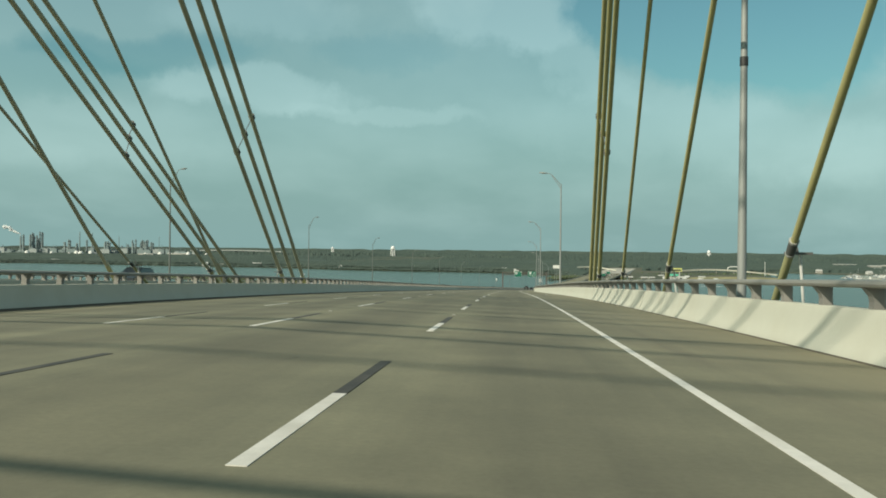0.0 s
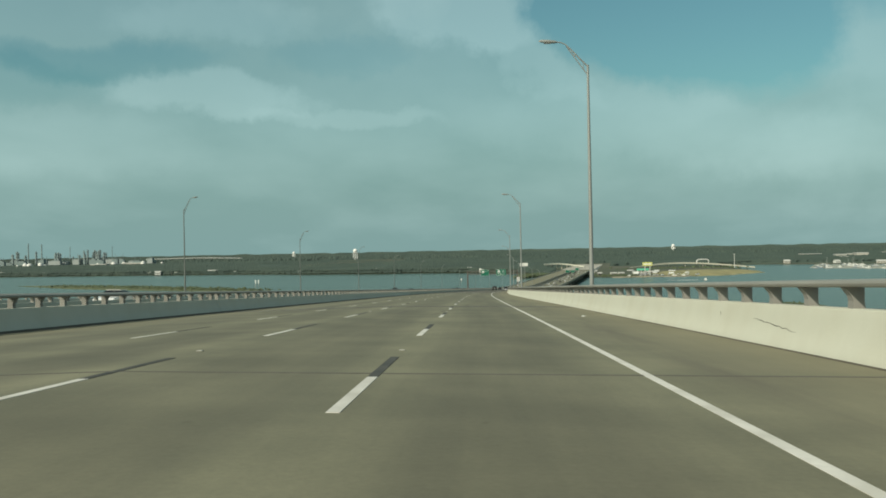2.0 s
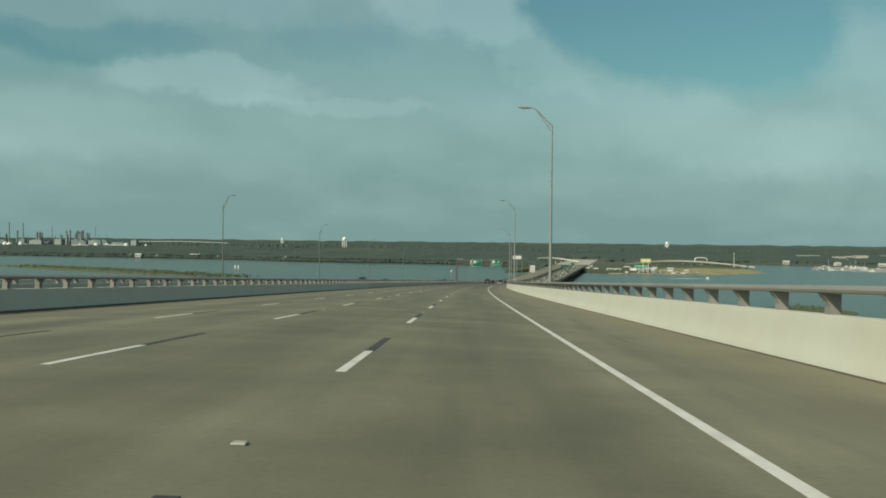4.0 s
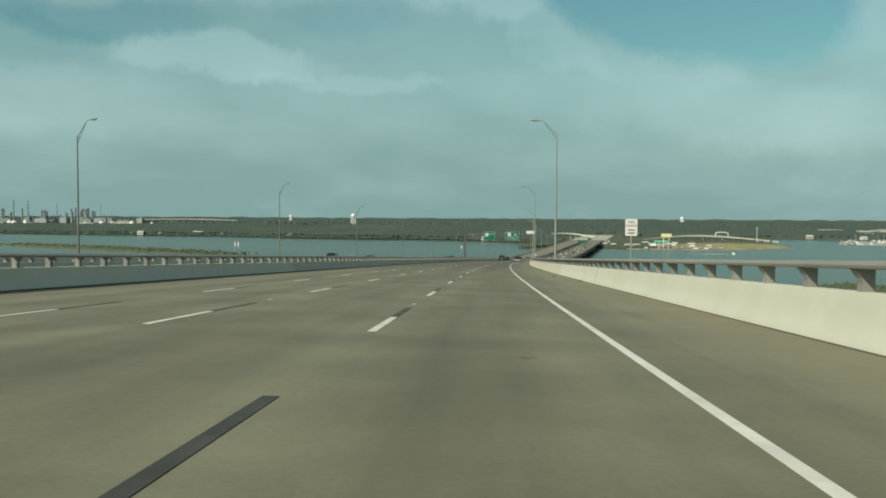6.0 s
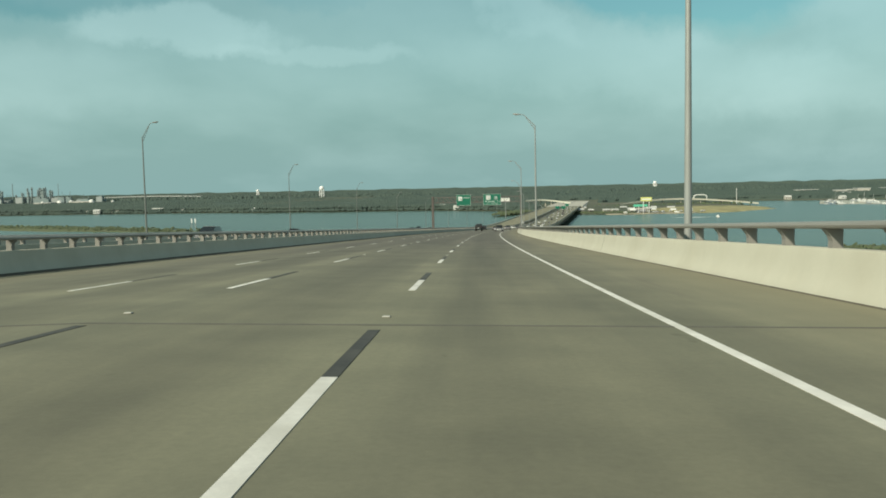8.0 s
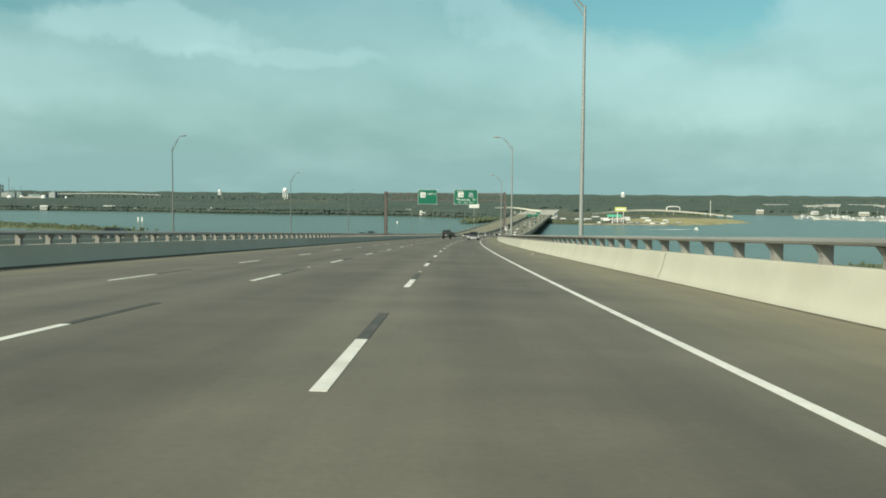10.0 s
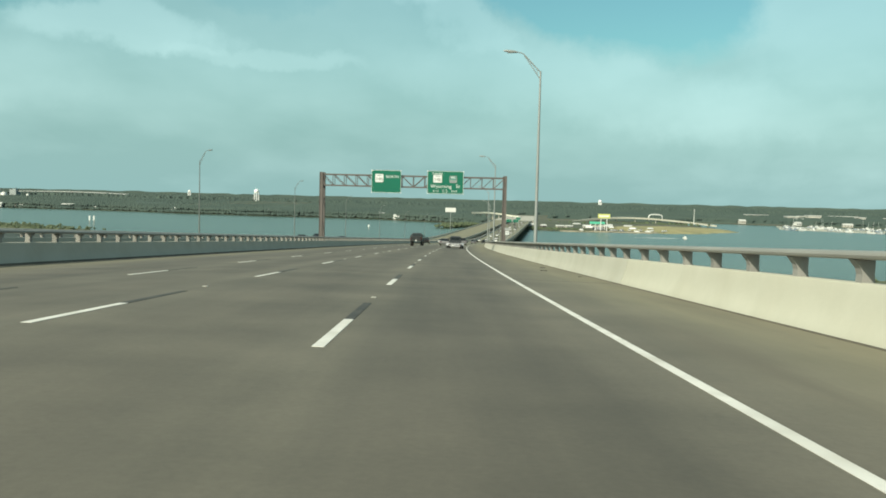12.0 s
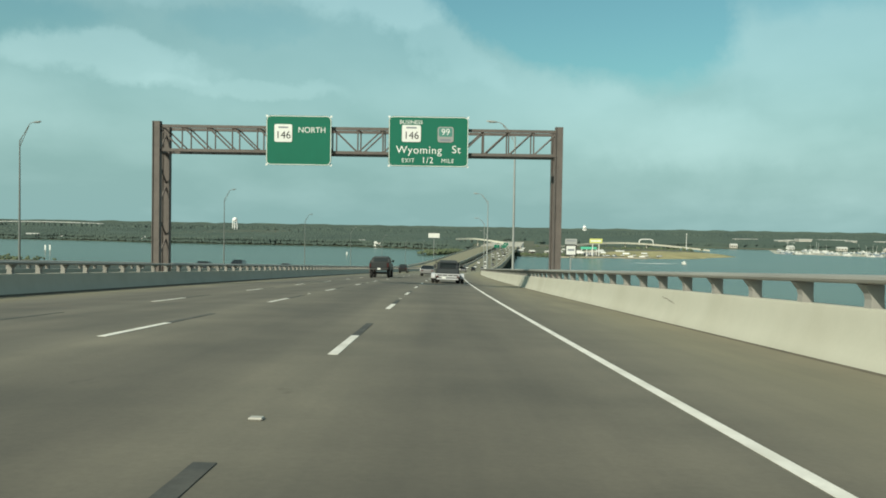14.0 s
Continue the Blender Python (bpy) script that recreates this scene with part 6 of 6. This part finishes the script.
for k in range(150):
    x = 645 + rnd.uniform(0, 360)
    row = rnd.choice((0, 45, 90, 150, 210))
    y = float(np.interp(x, (645, 740, 1005), (1655, 1545, 1500))) + row + rnd.uniform(0, 18)
    x += row * 0.45
    b = boat(x, y, rnd.choice((0, 90)) + rnd.uniform(-8, 8), rnd.uniform(0.7, 1.5), "pleasure boat moored in the marina", "marina boats", M_HULL[k % 4])
    if k % 3 == 0:
        part("mast", tube("mast", [(0, 0, 1.5), (0, 0, rnd.uniform(12, 18))], 0.12, 6, M_TANK), b)
boat(318, 1212, -8, 0.9, "small white motor boat under way on the bay")
wake = mesh_of("wake", [(0, 0, 0.30), (-22, 4.0, 0.22), (-52, 1.5, 0.08), (-22, -4.0, 0.06)], [(0, 1, 2, 3)], M_TANK)
for k in range(6):
    x = 285 + 13 * k + rnd.uniform(-3, 3)
    v = car(pose(x, 1372 + rnd.uniform(0, 22), 2.0, 0, 0, rnd.uniform(60, 120)), "white van parked by the shore", "white", (0.7, 0.7, 0.7), True)

# channel markers in the bay
for x, y, h in ((-332, 1305, 9.0), (-328, 1307, 9.0), (-20, 1330, 5.0)):
    t = thing("channel_marker", pose(x, y, -1), "white channel marker board on a pile in the water", "channel marker", "channel markers")
    part("pile", tube("pile", [(0, 0, 0), (0, 0, h)], 0.35, 8, M_CONC), t)
    part("board", box_mesh("board", (1.6, 0.2, h * 0.6), M_SIGNWHITE), t, pose(0, -0.4, h * 0.7))

# ---------------------------------------------------------------- litter on the shoulder
def scrap(s, u, w, l, material, label, seed):
    r = random.Random(seed)
    bm = bmesh.new()
    add_box(bm, (0, 0, 0.010), (w, l, 0.02), Matrix.Rotation(r.uniform(0, 3), 3, "Z"))
    for v in bm.verts:
        v.co += Vector((r.uniform(-.04, .04), r.uniform(-.05, .05), max(0, r.uniform(-.02, .03))))
    tagged(part("road_litter", from_bm("road_litter", bm, material), None, laid(s, u, 0.0)), label, "litter", "road litter")


for i, (s, u, w, l) in enumerate(((224.7, 5.2, 0.10, 0.5), (236.0, 4.5, 0.10, 0.5), (393.2, 4.6, 0.18, 0.34), (388.8, 4.15, 0.16, 0.3), (93.0, 3.9, 0.08, 0.2), (383.0, 4.9, 0.10, 0.2), (349.0, 4.4, 0.12, 0.14))):
    scrap(s, u, w, l, M_TYRE if i not in (4, 6) else M_SIGNWHITE, "torn black tyre scrap on the shoulder" if i not in (4, 6) else "white scrap of litter on the shoulder", i)

# docks of the marina, the long roofs behind the woods, far signs, the wake
for k in range(5):
    y0 = (0, 45, 90, 150, 210)[k]
    v, f = [], []
    for i in range(25):
        x = 645 + 15 * i
        y = float(np.interp(x, (645, 740, 1005), (1655, 1545, 1500))) + y0 + 20
        x += y0 * 0.45
        v += [(x, y, 0.6), (x, y + 3, 0.6), (x, y + 3, -0.4), (x, y, -0.4)]
    for i in range(24):
        for q in range(4):
            j = (q + 1) % 4
            f.append((4 * i + q, 4 * i + 4 + q, 4 * i + 4 + j, 4 * i + j))
    tagged(part("dock", mesh_of("dock", v, f, M_CONC)), "long grey floating dock of the marina", "dock", "marina docks")
for x, y, z, wl in ((-1240, 3040, 17, 80), (-1340, 2980, 15, 60), (1033, 2310, 15, 30), (1152, 2310, 13, 16), (1236, 2310, 12, 34), (974, 2300, 12, 26), (930, 2180, 8, 14)):
    t = thing("warehouse", pose(x, y, 3, 0, 0, -6), "long low pale industrial building", "warehouse", "far buildings")
    part("wall", box_mesh("wall", (wl, 25, z), M_WALL, at=(0, 0, z / 2)), t)
    part("roof", box_mesh("roof", (wl + 2, 27, 1.6), M_ROOF, at=(0, 0, z + 0.8)), t)
for s, u in ((1215, -2.0), (1215, -9.0), (1330, -4.0)):
    t = thing("far_road_sign", upright(s, u), "small green overhead road sign far down the causeway", "road sign", "far signs")
    part("panel", box_mesh("panel", (5.2, 0.2, 3.2), M_GREEN, at=(0, 0, 7.4)), t)
    part("border", box_mesh("border", (5.4, 0.1, 0.16), M_SIGNWHITE, at=(0, -0.08, 9.0)), t)
    part("mast", tube("mast", [(0, 0.4, 0), (0, 0.4, 9)], 0.2, 8, M_RUST), t)
tagged(part("boat_wake", wake, None, pose(316, 1212, 0.02, 0, 0, -8)), "white foam wake trailing behind the motor boat", "wake")

mast = thing("radio_mast", pose(510, 1702, 1.5), "slim white radio mast above the trees", "mast")
part("pole", tube("pole", [(0, 0, 0), (0, 0, 15), (0, 0, 28.5)], [0.6, 0.5, 0.35], 10, M_TANK), mast)
part("antenna_ring", tube("antenna_ring", [(0, 0, 26.0), (0, 0, 27.6)], 0.8, 10, M_TANK), mast)


# ---------------------------------------------------------------- more of the far shore
def long_roof():
    """A long low-arched pale roof that shows above the woods."""
    n = 24
    v, f = [], []
    for k in range(n + 1):
        a = k / n
        x, y, z = -1400 + 385 * a, 3560 + 90 * a, 27.4 + 5.0 * math.sin(math.pi * min(1.0, 0.12 + 0.88 * a)) ** 0.8
        v += [(x, y - 14, z), (x, y + 14, z + 1.0), (x, y + 14, z - 0.6), (x, y - 14, z - 1.9)]
    for i in range(n):
        f += [(4 * i + k, 4 * i + 4 + k, 4 * i + 4 + (k + 1) % 4, 4 * i + (k + 1) % 4) for k in range(4)]
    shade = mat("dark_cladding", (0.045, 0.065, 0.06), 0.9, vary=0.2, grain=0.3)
    t = thing("long_shed", Matrix.Identity(4), "long shed with a low-arched white roof above the trees", "shed")
    part("roof", mesh_of("roof", v, f, M_ROOF), t)
    for k in range(1, n, 2):
        x, y, z = v[4 * k]
        part("wall", box_mesh("wall", (25.9, 24, z - 6.0), shade, at=(0, 14, (z - 6.0) / 2)), t, pose(x, y, 3.2))


long_roof()


def plant_blocks():
    """Low process buildings and pipe racks between the refinery's columns."""
    r = random.Random(33)
    for k in range(46):
        x = r.uniform(-2080, -1150)
        w, d, h = r.uniform(14, 46), r.uniform(10, 20), r.uniform(17, 34)
        t = thing("plant_building", pose(x, 3060 + r.uniform(-30, 90), 3), "low pale process building of the refinery", "industrial building", "refinery buildings")
        part("wall", box_mesh("wall", (w, d, h), r.choice((M_PLANT, M_PLANTPALE, M_PLANT)), at=(0, 0, h / 2)), t)
        part("roof", box_mesh("roof", (w * 0.6, d * 0.8, 3.0), M_PLANT, at=(r.uniform(-4, 4), 0, h + 1.5)), t)
        part("vent_stack", tube("vent_stack", [(w * 0.3, 0, h), (w * 0.3, 0, h + r.uniform(6, 22))], 0.8, 8, M_PLANT), t)


plant_blocks()


def steam(x, y, z):
    """White steam drifting up from a stack."""
    r = random.Random(5)
    spots = []
    for k in range(26):
        a = k / 25
        spots.append((x - 62 * a + r.uniform(-4, 4), y, z + 34 * a ** 0.8 + r.uniform(-3, 3), 2.0 + 6.5 * a ** 0.7, 2))
    m = mat("white_steam", (0.75, 0.76, 0.76), 1.0, vary=0.03, bump=0)
    tagged(part("steam_plume", clump_mesh("steam_plume", spots, m, r, 0.9)), "white steam plume drifting from a refinery stack", "steam", kind="stuff")
    t = thing("steam_stack", pose(x + 2, y, 3), "thin refinery stack giving off white steam", "chimney")
    part("shaft", tube("shaft", [(0, 0, 0), (0, 0, z - 4)], [2.2, 1.5], 12, M_PLANT), t)
    part("rim", tube("rim", [(0, 0, z - 6), (0, 0, z - 4)], 1.9, 12, M_PLANT), t)


steam(-1846, 3000, 84)


def tent(x, y, turn, w, label):
    t = thing("shore_tent", pose(x, y, 1.9, 0, 0, turn), label, "tent", "shore tents")
    part("canopy", extrude_side("canopy", [(-w / 2, 2.4), (0, 2.4 + w * 0.3), (w / 2, 2.4)], -w * 0.7, w * 0.7, M_TANK, 0.05), t)
    for sx in (-1, 1):
        for sy in (-1, 1):
            part("pole", box_mesh("pole", (0.15, 0.15, 2.5), M_STEEL, at=(0, 0, 1.25)), t, pose(sx * w * 0.62, sy * w * 0.44, 0))


far = random.Random(71)
for k in range(4):
    tent(262 + 27 * k + far.uniform(-5, 5), 1372 + far.uniform(0, 40), far.uniform(-40, 40), far.uniform(4, 7), "small white tent on the sandy edge of the point")
for k in range(7):
    b = boat(246 + 17 * k + far.uniform(-4, 4), 1366 + far.uniform(0, 12), far.uniform(20, 160), far.uniform(0.6, 0.9), "small boat drawn up on the shore of the point", "beached boats", M_HULL[k % 4])
    b.location.z = 1.2
for k in range(8):
    x = 900 + 60 * k + far.uniform(-15, 15)
    house(x, shore_y(x) + far.uniform(8, 40), far.uniform(-25, 25), far.uniform(10, 24), far.uniform(8, 12), far.uniform(3.5, 6.0), far.choice((M_WALL, M_CONC, M_RUST)), "low building with a light roof behind the marina")
